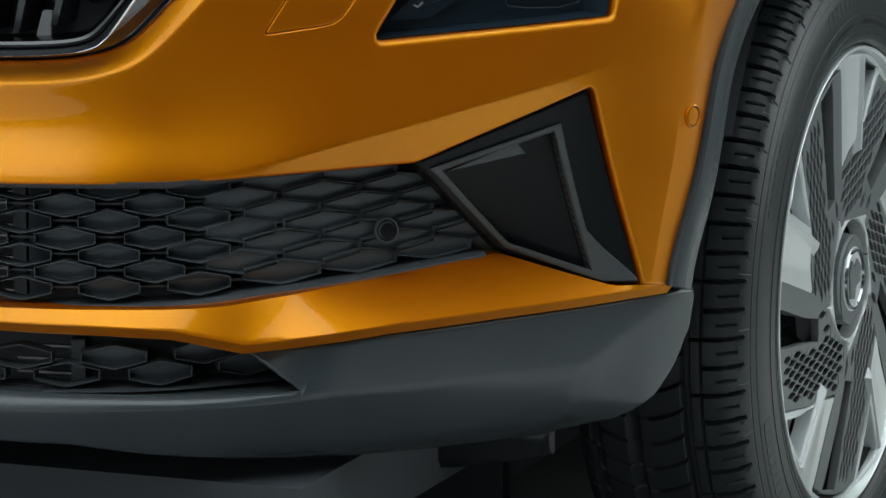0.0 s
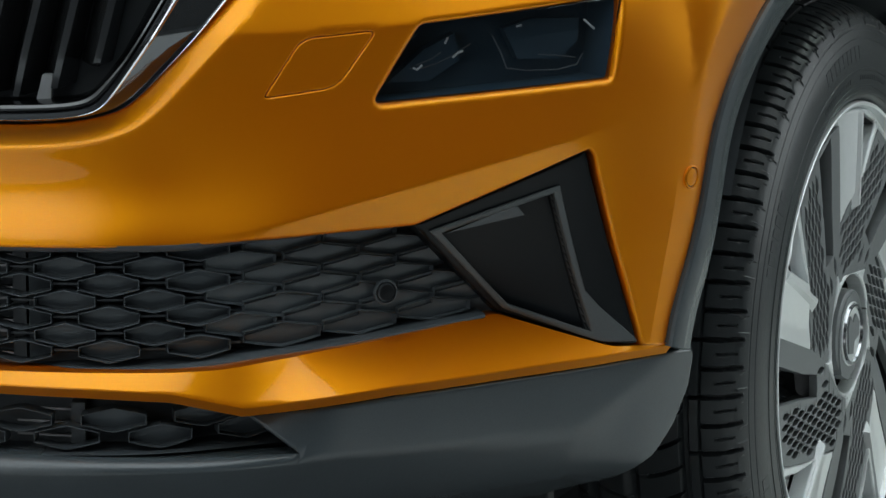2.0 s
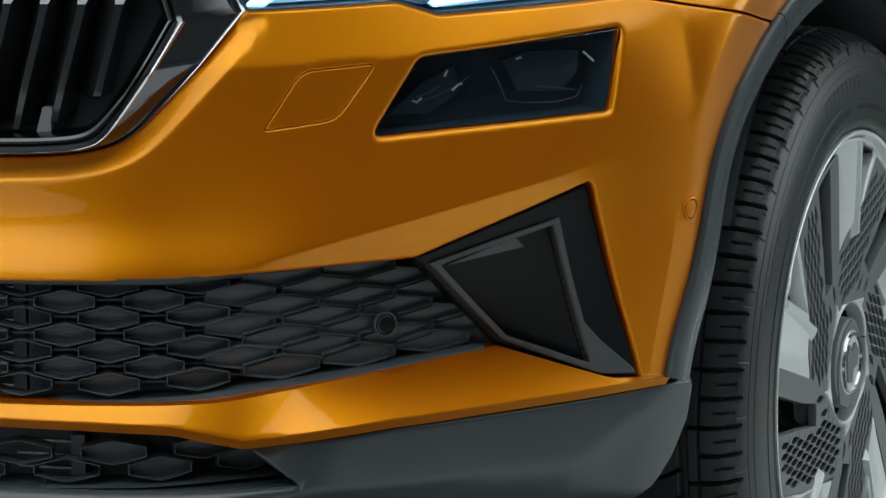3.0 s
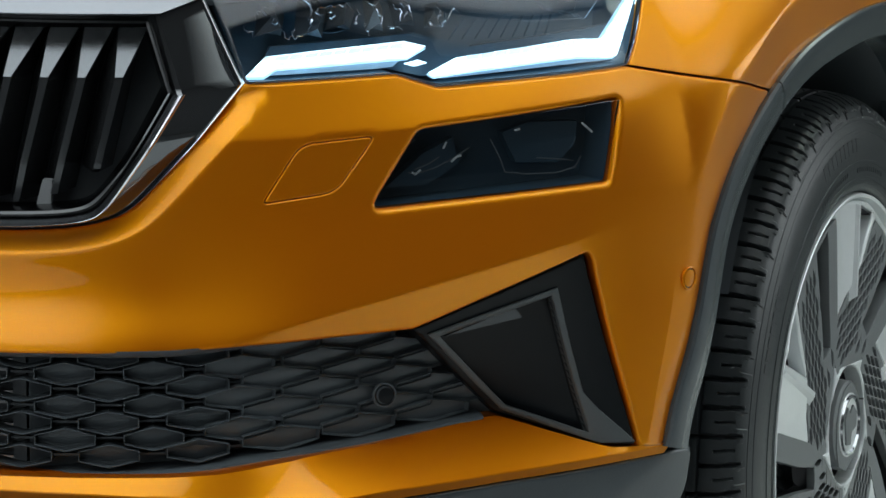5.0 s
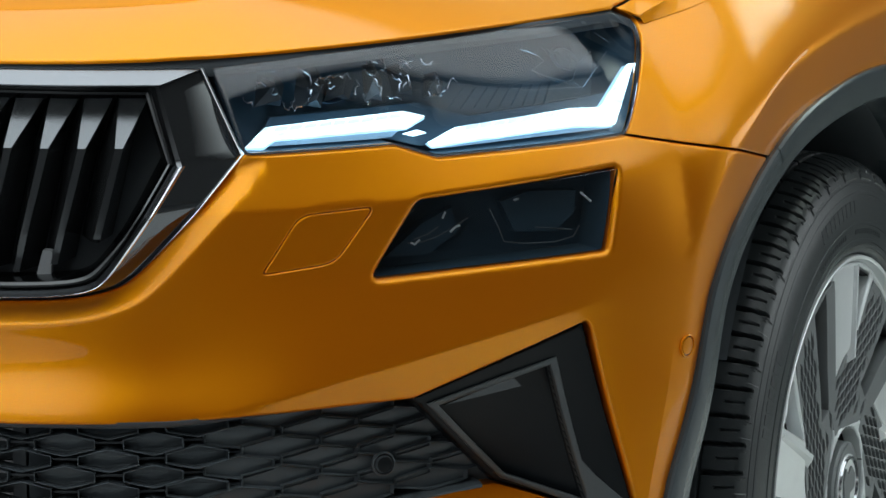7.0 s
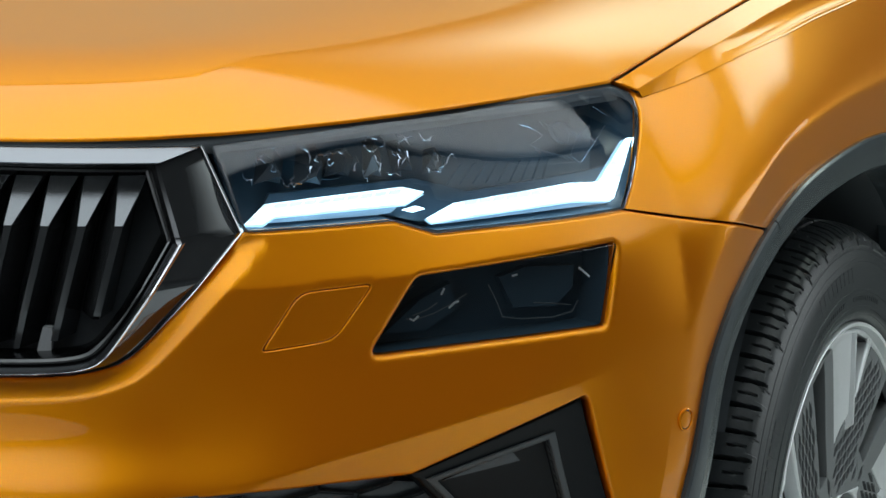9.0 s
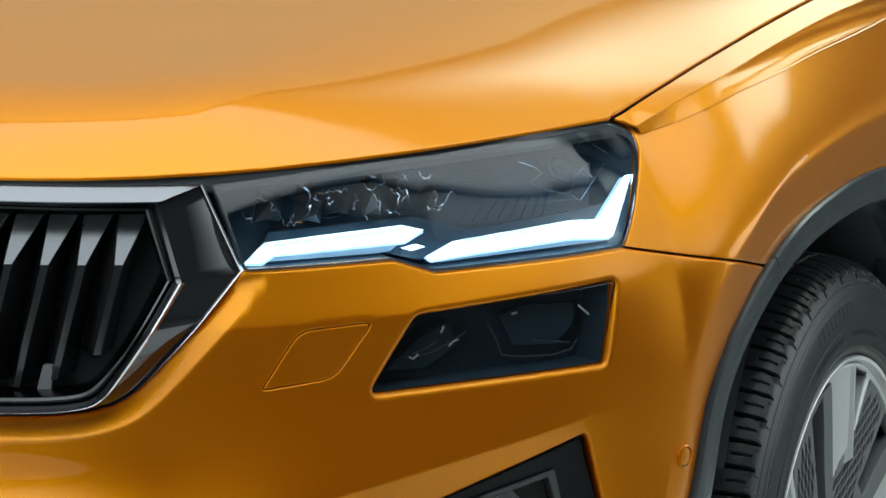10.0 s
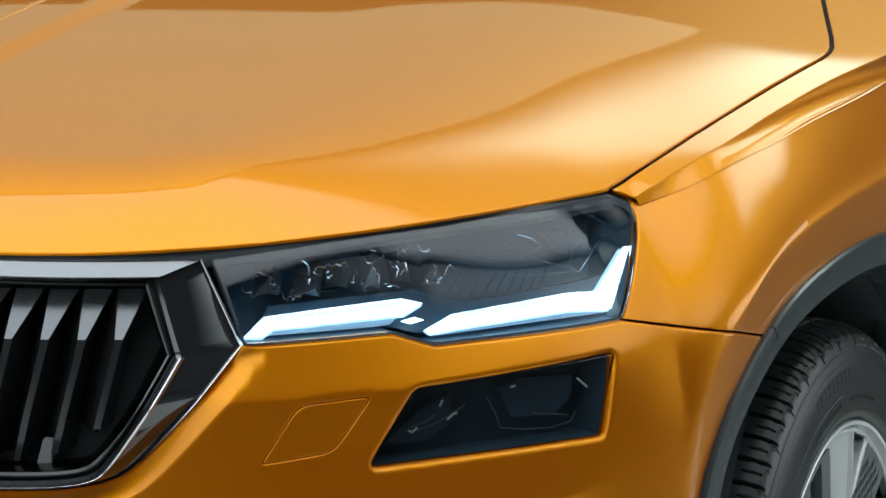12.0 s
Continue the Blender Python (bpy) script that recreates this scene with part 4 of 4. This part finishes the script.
for i in range(2):
    for j in range(-11, 4):
        u0 = .481 + .0390 * j
        if (i + j) % 2 or u0 < .03:
            continue
        z0 = .3730 + .0155 * i + .004 * max(0, j) * .3
        below("cell", cell_mesh(u0, z0, .0545, .0225, intake_face, u0 > .42), MESH_BLACK, intake)
for z in np.linspace(.366, .402, 4):
    below("cooling_slat", slab("cooling_slat", [(.10, z), (.415, z), (.415, z + .002), (.10, z + .002)], intake_face, -.034, .02), ALU, intake)
below("post", slab("post", [(.405, .36), (.417, .36), (.417, .40), (.405, .40)], intake_face, -.022, .02), MESH_BLACK, intake)
below("sill", grid_mesh("sill", [intake_face(np.linspace(0, .60, 50), np.full(50, .360), o) for o in (-.045, .012)], 40), MESH_BLACK, intake)

# ---- upper grille ----
grille = body("upper_grille", grid_mesh("upper_grille", [on_skin(np.linspace(0, .52, 30), np.full(30, z), -.085) for z in (.63, .74, .85)], 40), VOID, None, "upper grille with a chrome frame and smoked fins")
OUT_L = [(0, .8455), (.20, .8455), (.333, .8455), (.533, .8455), (.5655, .770), (.494, .694), (.464, .664), (.446, .654), (.409, .6455), (.343, .643), (0, .641)]
IN_L = [(0, .832), (.20, .832), (.333, .832), (.486, .8315), (.503, .763), (.457, .695), (.436, .664), (.426, .657), (.404, .652), (.343, .649), (0, .648)]
OPEN_L = [(0, .8235), (.20, .8235), (.333, .8235), (.478, .822), (.496, .763), (.450, .695), (.428, .672), (.418, .666), (.400, .6625), (.343, .660), (0, .659)]


OL, IL, PL = (relaxed(line_, 5) for line_ in (OUT_L, IN_L, OPEN_L))


# how deep the surround's outer edge lies: flush at the top, sunk where the bumper's chamfer meets it
SUNK = -np.interp(np.arange(len(OL)), [0, 36, 48, 60, len(OL) - 1], [.002, .003, .010, .0145, .0145])


def band(name, stations):
    return grid_mesh(name, [wrap(q[:, 0], q[:, 1], skin_plain(q[:, 0], np.minimum(q[:, 1], .845)) + o) for q, o in stations], 22)


mix = lambda a, b, k: a + (b - a) * k
below("surround", band("surround", [(OL, SUNK - .02), (OL, SUNK), (mix(OL, IL, .06), SUNK + .002), (mix(OL, IL, .93), .006), (IL, .004), (IL, -.008)]), DARK_CHROME, grille, "dark chrome surround")
below("chrome_edge", band("chrome_edge", [(mix(OL, IL, -.02), SUNK - .01), (mix(OL, IL, -.02), SUNK + .0015), (mix(OL, IL, .015), SUNK + .0045), (mix(OL, IL, .035), SUNK + .004)]), EDGE_CHROME, grille, "bright chrome edge")
n_top = 3 * 12 + 1
below("chrome_bar", band("chrome_bar", [(OL[:n_top], .0005), (mix(OL, IL, .1)[:n_top], .0030), (mix(OL, IL, .9)[:n_top], .0100), (IL[:n_top], .0085), (IL[:n_top], -.001)]), SATIN_CHROME, grille, "bright chrome upper bar")
below("chrome_line", band("chrome_line", [(mix(IL, OL, k)[48:], .0045 + o) for k, o in ((.12, 0), (.11, .0024), (.085, .0036), (.06, .0039), (.03, .0036), (.01, .0024), (0, 0))]), CHROME_LINE, grille, "bright chrome inner line")
below("inner_frame", band("inner_frame", [(IL, -.005), (mix(IL, PL, .3), -.004), (mix(IL, PL, .5), -.012), (mix(IL, PL, .62), -.012), (mix(IL, PL, .7), -.009), (mix(IL, PL, .95), -.010), (PL, -.012), (PL, -.06)]), FRAME_METAL, grille, "dark satin inner frame")


def fin_mesh(u):
    """A fin: a broad sloping crown, below it an upright narrow edge, flanks that widen to the back."""
    brow = float(skin(np.array(u), np.array(.775)))

    def at(du, z, o):
        return wrap(np.array(u + du + (z - .775) * (.28 if z < .775 else .33)), np.array(z), (brow if z < .80 else float(skin(np.array(u), np.array(z)))) + o)
    low = .664 if u < .40 else .664 + (u - .40) * .55
    rows = [[at(-.0175, low, -.066), at(-.0022, low, -.022), at(.0040, low, -.022), at(.0175, low, -.066)],
            [at(-.0175, .695, -.062), at(-.0024, .695, -.0165), at(.0044, .695, -.0165), at(.0175, .695, -.062)],
            [at(-.0175, .700, -.062), at(-.0024, .700, -.0155), at(.0044, .700, -.0155), at(.0175, .700, -.062)],
            [at(-.0175, .771, -.058), at(-.0028, .771, -.0145), at(.0046, .771, -.0145), at(.0175, .771, -.058)],
            [at(-.0175, .777, -.058), at(-.0030, .776, -.014), at(.0048, .776, -.014), at(.0175, .777, -.058)],
            [at(-.0120, .8175, -.060), at(-.0115, .817, -.026), at(.0185, .817, -.026), at(.019, .8175, -.060)]]
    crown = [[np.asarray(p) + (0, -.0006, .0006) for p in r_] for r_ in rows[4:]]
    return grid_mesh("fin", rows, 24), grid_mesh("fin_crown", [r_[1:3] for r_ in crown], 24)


# crowns paler, blades darker: how light falls on the fins is in the colours
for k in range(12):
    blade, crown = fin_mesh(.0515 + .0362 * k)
    below("fin", blade, FIN_DARK, grille, "smoked grille fin, darkened as in shade")
    below("fin_crown", crown, FIN_LIT, grille, "crown of the fin, toned paler as lit from above")

below("bracket", slab("bracket", [(0.3737, 0.6834), (0.3833, 0.6835), (0.3814, 0.6604), (0.3666, 0.6602)], on_skin, -.045, .012), VOID_GREY, grille, "grey plastic bracket behind the fins")

# ---- under the car and behind the panels ----
body("arch_liner", grid_mesh("arch_liner", [[(x, HUB[0] + r * math.cos(a), HUB[1] + r * math.sin(a)) for a in np.linspace(-.2, math.pi - .5, 40)] for x, r in ((.86, .405), (.72, .41), (.50, .40))], 60), VOID)
body("arch_liner", box("arch_liner", (.42, .45, .20), (.50, 1.35, .80)), VOID)
# unseen dark boxes, added to stop light leaking in below and behind the panels
body("undertray", box("undertray", (-.85, .08, .20), (.60, 4.0, .27)), VOID)
body("engine_bay", box("engine_bay", (-.80, .20, .275), (.48, 1.3, .80)), VOID)
body("undertray", box("undertray", (.60, 1.34, .20), (.82, 4.0, .27)), VOID)
a = np.linspace(0, 1, 24)
body("air_deflector", grid_mesh("air_deflector", [np.stack([.575 + .105 * a, .42 + .10 * a ** 2 + dy, np.full(24, z)], -1) for z, dy in ((.28, .0), (.222, .004), (.214, .012), (.214, .02), (.28, .024))], 40), PIANO)


# ---- the car's other half ----
def other_half(ob, parent):
    me = ob.data.copy()
    co = np.empty(len(me.vertices) * 3, np.float32)
    me.vertices.foreach_get("co", co)
    co[0::3] *= -1
    me.vertices.foreach_set("co", co)
    me.flip_normals()
    twin = part(ob.name.split(".")[0], me, None, parent, "")
    twin.matrix_parent_inverse = ob.matrix_parent_inverse.copy()
    return twin


for ob in list(car.children):
    if ob.name.split(".")[0] in ("front_bumper", "bumper_lip", "skirt", "arch_trim", "front_fender", "bonnet", "fender_top", "fender_shoulder", "headlamp", "upper_grille", "lower_grille", "lower_intake", "arch_liner"):
        twin = other_half(ob, car)
        for child in list(ob.children):
            other_half(child, twin)

# unseen black walls, added to keep the floor under the car dark
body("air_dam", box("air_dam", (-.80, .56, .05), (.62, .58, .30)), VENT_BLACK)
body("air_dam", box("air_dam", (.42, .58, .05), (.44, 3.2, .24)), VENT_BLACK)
# ---- front wheel ----
wheel = body("front_wheel", None or grid_mesh("front_wheel", [[(x, HUB[0] + r * math.cos(a), HUB[1] + r * math.sin(a)) for a in np.linspace(0, 2 * math.pi, 64, endpoint=False)]
             for x, r in ((.868, .226), (.83, .222), (.74, .205), (.70, .20))], 40, True), METAL_DARK, None, "silver alloy wheel with dark aero inserts")
wheel.data.materials[0] = METAL_DARK


def ring_mesh(name, profile, n=120):
    return grid_mesh(name, [[(x, HUB[0] + r * math.cos(a), HUB[1] + r * math.sin(a)) for a in np.linspace(0, 2 * math.pi, n, endpoint=False)] for x, r in profile], 32, True)


TYRE = [(.700, .236), (.690, .262), (.686, .300), (.694, .326), (.708, .337), (.740, .3430), (.79, .3450), (.828, .3442), (.848, .3410), (.859, .3365), (.8655, .3310), (.8715, .319), (.8768, .300), (.8790, .280), (.8793, .264), (.8782, .251), (.8755, .2445), (.871, .2415), (.866, .236)]
WALL_R = [.2415, .2445, .251, .264, .280, .300, .319, .331, .3365]
WALL_X = [.871, .8755, .8782, .8793, .8790, .8768, .8715, .8655, .859]


def tyre_mesh(pitches=76, per=22):
    """The tyre with its shoulder blocks, the long grooves and the sipes cut in; flat where it stands."""
    t = np.concatenate([[0], np.cumsum(np.hypot(*np.diff(np.array(TYRE), axis=0).T))])
    prof = spline(t, TYRE)(np.concatenate([np.linspace(0, t[4], 14, endpoint=False), np.linspace(t[4], t[11], 130, endpoint=False), np.linspace(t[11], t[-1], 30)]))
    n = pitches * per
    ang = np.linspace(0, 2 * math.pi, n, endpoint=False)
    k = np.arange(n)
    rows = []
    for x, r in prof[::-1]:
        cut, push = np.zeros(n), np.zeros(n)
        if r > .327:
            for g, wide, deep in ((.8155, .0034, .0075), (.8315, .0012, .0045), (.758, .005, .0065), (.716, .0045, .0065)):
                cut += deep * float(np.clip(1.6 - abs(x - g) / wide, 0, 1))
            if x > .8155:
                shift = (x - .85) * 120 + 5.0 * math.sin((x - .7) * 28)
                ph, ph2, pair = (k + shift) % per, (k + shift + per / 2) % per, (k + shift) % (2 * per)
                lateral = np.clip(1.9 - np.minimum(ph, per - ph), 0, 1)
                if x < .8315:
                    lateral = np.clip(1.5 - np.minimum(pair, 2 * per - pair), 0, 1)
                cut += .0080 * lateral * (1 - .8 * float(step(x, .863, .869)))
                if .846 < x < .864:
                    cut += .0035 * np.clip(1.3 - np.minimum(ph2, per - ph2), 0, 1)
            else:
                bent = 260 * (x - .80) + 5200 * (x - .79) ** 2
                ph, ph2 = (k + bent) % per, (k + bent + per / 2) % per
                if x < .811:
                    cut += .0055 * np.clip(1.6 - np.minimum(ph, per - ph), 0, 1) * (1 if (x < .75 or x > .775) else .3)
        if x > .8625 and .3185 < r < .3335:
            # serrated edge between the tread and the wall
            tooth = (k + 6) % (2 * per)
            push = .0016 * ((tooth > 3) & (tooth < 2 * per - 9)) * float(step(r, .3185, .3200)) * (1 - float(step(r, .3315, .3335)))
            push = push + .0012 * (np.abs((k + 6) % per - per / 2) < 4) * float(step(r, .3255, .3262)) * (1 - float(step(r, .3300, .3310)))
        rr = r - np.minimum(cut, .0085)
        rows.append(np.stack([x + push, HUB[0] + rr * np.cos(ang), np.maximum(HUB[1] + rr * np.sin(ang), .005)], -1))
    return grid_mesh("tyre", rows, 38, True)


tyre = below("tyre", tyre_mesh(), RUBBER, wheel, "black road tyre with a fine tread")


def wall_bar(r, a, wide, high):
    """A raised bar of the sidewall's writing."""
    x = lambda rr: float(np.interp(rr, WALL_R, WALL_X)) + .0006
    c = [(r - high / 2, -wide / 2), (r + high / 2, -wide / 2), (r + high / 2, wide / 2), (r - high / 2, wide / 2)]
    top = [(x(q), HUB[0] + q * math.cos(a + t / r), HUB[1] + q * math.sin(a + t / r)) for q, t in c]
    return prism("letter_bar", top[::-1], [(p[0] - .002, p[1], p[2]) for p in top][::-1])


rnd = random.Random(11)
for a0, count in ((88, 9), (143, 7), (200, 8), (20, 8)):
    for k in range(count):
        below("letter_bar", wall_bar(.292, radians(a0 + k * 2.6), .008 + .003 * rnd.random(), .014), RUBBER, tyre)
for k in range(26):
    below("letter_bar", wall_bar(.266, radians(70 + k * 1.5 + (6 if k > 12 else 0)), .003 + .002 * rnd.random(), .005), RUBBER, tyre)
for r in (.2505, .2565, .2735, .305, .3145):
    below("ridge", ring_mesh("ridge", [(float(np.interp(r + d, WALL_R, WALL_X)) + o, r + d) for d, o in ((-.0022, -.001), (-.0012, .0008), (.0012, .0008), (.0022, -.001))][::-1], 140), RUBBER, tyre)
below("rim_lip", ring_mesh("rim_lip", [(.862, .2385), (.872, .2412), (.8770, .2400), (.8775, .2385), (.8765, .2362), (.870, .2335), (.86, .228)], 140), SILVER, wheel)


def dish(y, z, out=0.0):
    y, z = np.asarray(y, float), np.asarray(z, float)
    r = np.hypot(y, z)
    return np.stack([.8730 + .0035 * np.cos(np.clip(r / .235, 0, 1) * math.pi / 2) ** .8 + out, HUB[0] + y, HUB[1] + z], -1)


def polar(pts, turn=0.0):
    return [(r * math.cos(radians(a + turn)), r * math.sin(radians(a + turn))) for r, a in pts]


INSERT_P = [(.227, 171.5), (.228, 180), (.228, 190), (.228, 199), (.227, 206.5), (.178, 218), (.140, 233), (.1235, 250), (.113, 259), (.0975, 263), (.068, 267), (.066, 250), (.0665, 212), (.082, 190), (.124, 178.2)]
RECESS_P = [(.229, 209.5), (.195, 216), (.160, 224.0), (.229, 225.8)]
WINDOW_P = [(.221, 178.6), (.219, 189.5), (.150, 196.5), (.112, 205.5), (.106, 193.5), (.150, 186.0)]
cuts = [polar(INSERT_P, 72 * k) for k in range(5)]
rim_circle = polar([(.2325, a) for a in range(0, 360, 4)])
hub_circle = polar([(.062, -a) for a in range(0, 360, 15)])


def spokes(y, z, out=0.0):
    """The silver face: between the inserts it folds along a ridge."""
    y, z = np.asarray(y, float), np.asarray(z, float)
    a = (np.degrees(np.arctan2(z, y)) - 151 + 36) % 72 - 36
    r = np.hypot(y, z)
    fold = .006 * step(r, .09, .16) * (np.abs(np.clip(a, -16, 16)) / 16 - .5) * -1
    return dish(y, z, fold + out)


below("spokes", patch("spokes", rim_circle, spokes, cuts + [polar(RECESS_P, 72 * k) for k in range(5)] + [hub_circle], .009, .0025, .016), SILVER, wheel, "silver painted spokes")
ins = [p for p in polar([(r * .985, a + (.5 if 185 < a < 240 else -.4)) for r, a in INSERT_P])]
holes = []
poly = np.array(ins)
win = np.array(polar(WINDOW_P))
big = np.array(polar([(.227, 171), (.227, 190.5), (.110, 208), (.106, 180), (.124, 177)]))
for i in range(-10, 11):
    for j in range(-44, 45):
        c = np.array([[i * .030 + (j % 2) * .015, j * .0056]])
        hole = c + np.array([(-.0120, 0), (-.004, -.0036), (.004, -.0036), (.0120, 0), (.004, .0036), (-.004, .0036)])
        if inside(poly, hole).all() and distance([poly], hole).min() > .0032 and not inside(big, hole).any() and distance([big], c)[0] > .003 and np.hypot(*c[0]) > .062:
            holes.append([tuple(q) for q in hole])
me = patch("insert", ins, lambda y, z, out=0.0: dish(y, z, out - .0018), [list(map(tuple, win))] + holes, .014, .0008, .008)
for k in range(5):
    ob = below("insert", me, INSERT, wheel, "perforated dark grey aero insert")
    ob.matrix_local = Matrix.Translation((0, *HUB)) @ Matrix.Rotation(radians(72 * k), 4, "X") @ Matrix.Translation((0, -HUB[0], -HUB[1]))
below("hub_disc", ring_mesh("hub_disc", [(.862, .047), (.8745, .046), (.8755, .044), (.8755, .03)][::-1], 5 * 8), INSERT, wheel, "dark hub centre")
LEDGE_P = [(.2245, 172.6), (.222, 178.2), (.150, 185.4), (.108, 192.5), (.112, 180.5), (.125, 179.2)]
ledge = prism("window_ledge", dish(*np.array(polar(LEDGE_P)).T, -.0025), dish(*np.array(polar(LEDGE_P)).T, -.022))
recess = prism("window_recess", dish(*np.array(polar([(.229, 174), (.227, 192), (.100, 210), (.098, 186)])).T, -.030), dish(*np.array(polar([(.229, 174), (.227, 192), (.100, 210), (.098, 186)])).T, -.034))
rib = prism("rib", dish(*np.array(polar([(.229, 226.8), (.229, 228.0), (.134, 229.0), (.134, 227.0)])).T, .0040), dish(*np.array(polar([(.231, 225.9), (.231, 230.2), (.128, 233.0), (.130, 225.5)])).T, -.003))
hollow = prism("spoke_hollow", dish(*np.array(polar([(.231, 208.5), (.195, 214.5), (.154, 224), (.231, 226.5)])).T, -.020), dish(*np.array(polar([(.231, 208.5), (.195, 214.5), (.154, 224), (.231, 226.5)])).T, -.023))
for k in range(5):
    turn = Matrix.Translation((0, *HUB)) @ Matrix.Rotation(radians(72 * k), 4, "X") @ Matrix.Translation((0, -HUB[0], -HUB[1]))
    for name, me, mat, label in (("window_ledge", ledge, INSERT, ""), ("window_recess", recess, PIANO, ""), ("rib", rib, SILVER, "raised silver rib on the spoke"), ("spoke_hollow", hollow, SILVER, "")):
        ob = below(name, me, mat, wheel, label)
        ob.matrix_local = turn
shield = [(.0390, a) for a in range(-60, 61, 12)] + [(.044, 86), (.041, 110), (.0390, 140), (.0390, 170), (.042, 205), (.049, 232), (.048, 262), (.042, 285)]
below("hub_shield", prism("hub_shield", dish(*np.array(polar(shield)).T, .0005), dish(*np.array(polar(shield)).T, -.012)), INSERT, wheel, "dark grey shield plate round the hub cap")
below("hub_cap", ring_mesh("hub_cap", [(.870, .034), (.8775, .0335), (.8785, .0310), (.8780, .0290), (.8778, .0005)][::-1], 48), SILVER, wheel, "silver hub cap")
below("cap_ring", ring_mesh("cap_ring", [(.8778, .0320), (.8805, .0312), (.8805, .0288), (.8778, .0280)][::-1], 48), CHROME, wheel, "chrome ring")
below("cap_emblem", slab("cap_emblem", [(-.014, -.019), (.000, -.021), (.003, -.008), (.018, -.004), (.020, .010), (.008, .020), (-.002, .012), (-.010, .020), (-.018, .008)], lambda y, z, out=0.0: np.stack([np.full(len(y), .8790 + out), HUB[0] + y, HUB[1] + z], -1), .0008, .002), INSERT, wheel, "plain raised dark emblem")
below("brake_disc", ring_mesh("brake_disc", [(.79, .155), (.812, .155), (.812, .07), (.83, .068), (.83, .001)][::-1], 64), METAL_DARK, wheel)
# the wheel stands turned in a little
wheel.matrix_basis = Matrix.Translation((.880, .902, .338)) @ Matrix.Rotation(radians(-2.5), 4, "Z") @ Matrix.Translation((-.8765, -HUB[0], -HUB[1]))
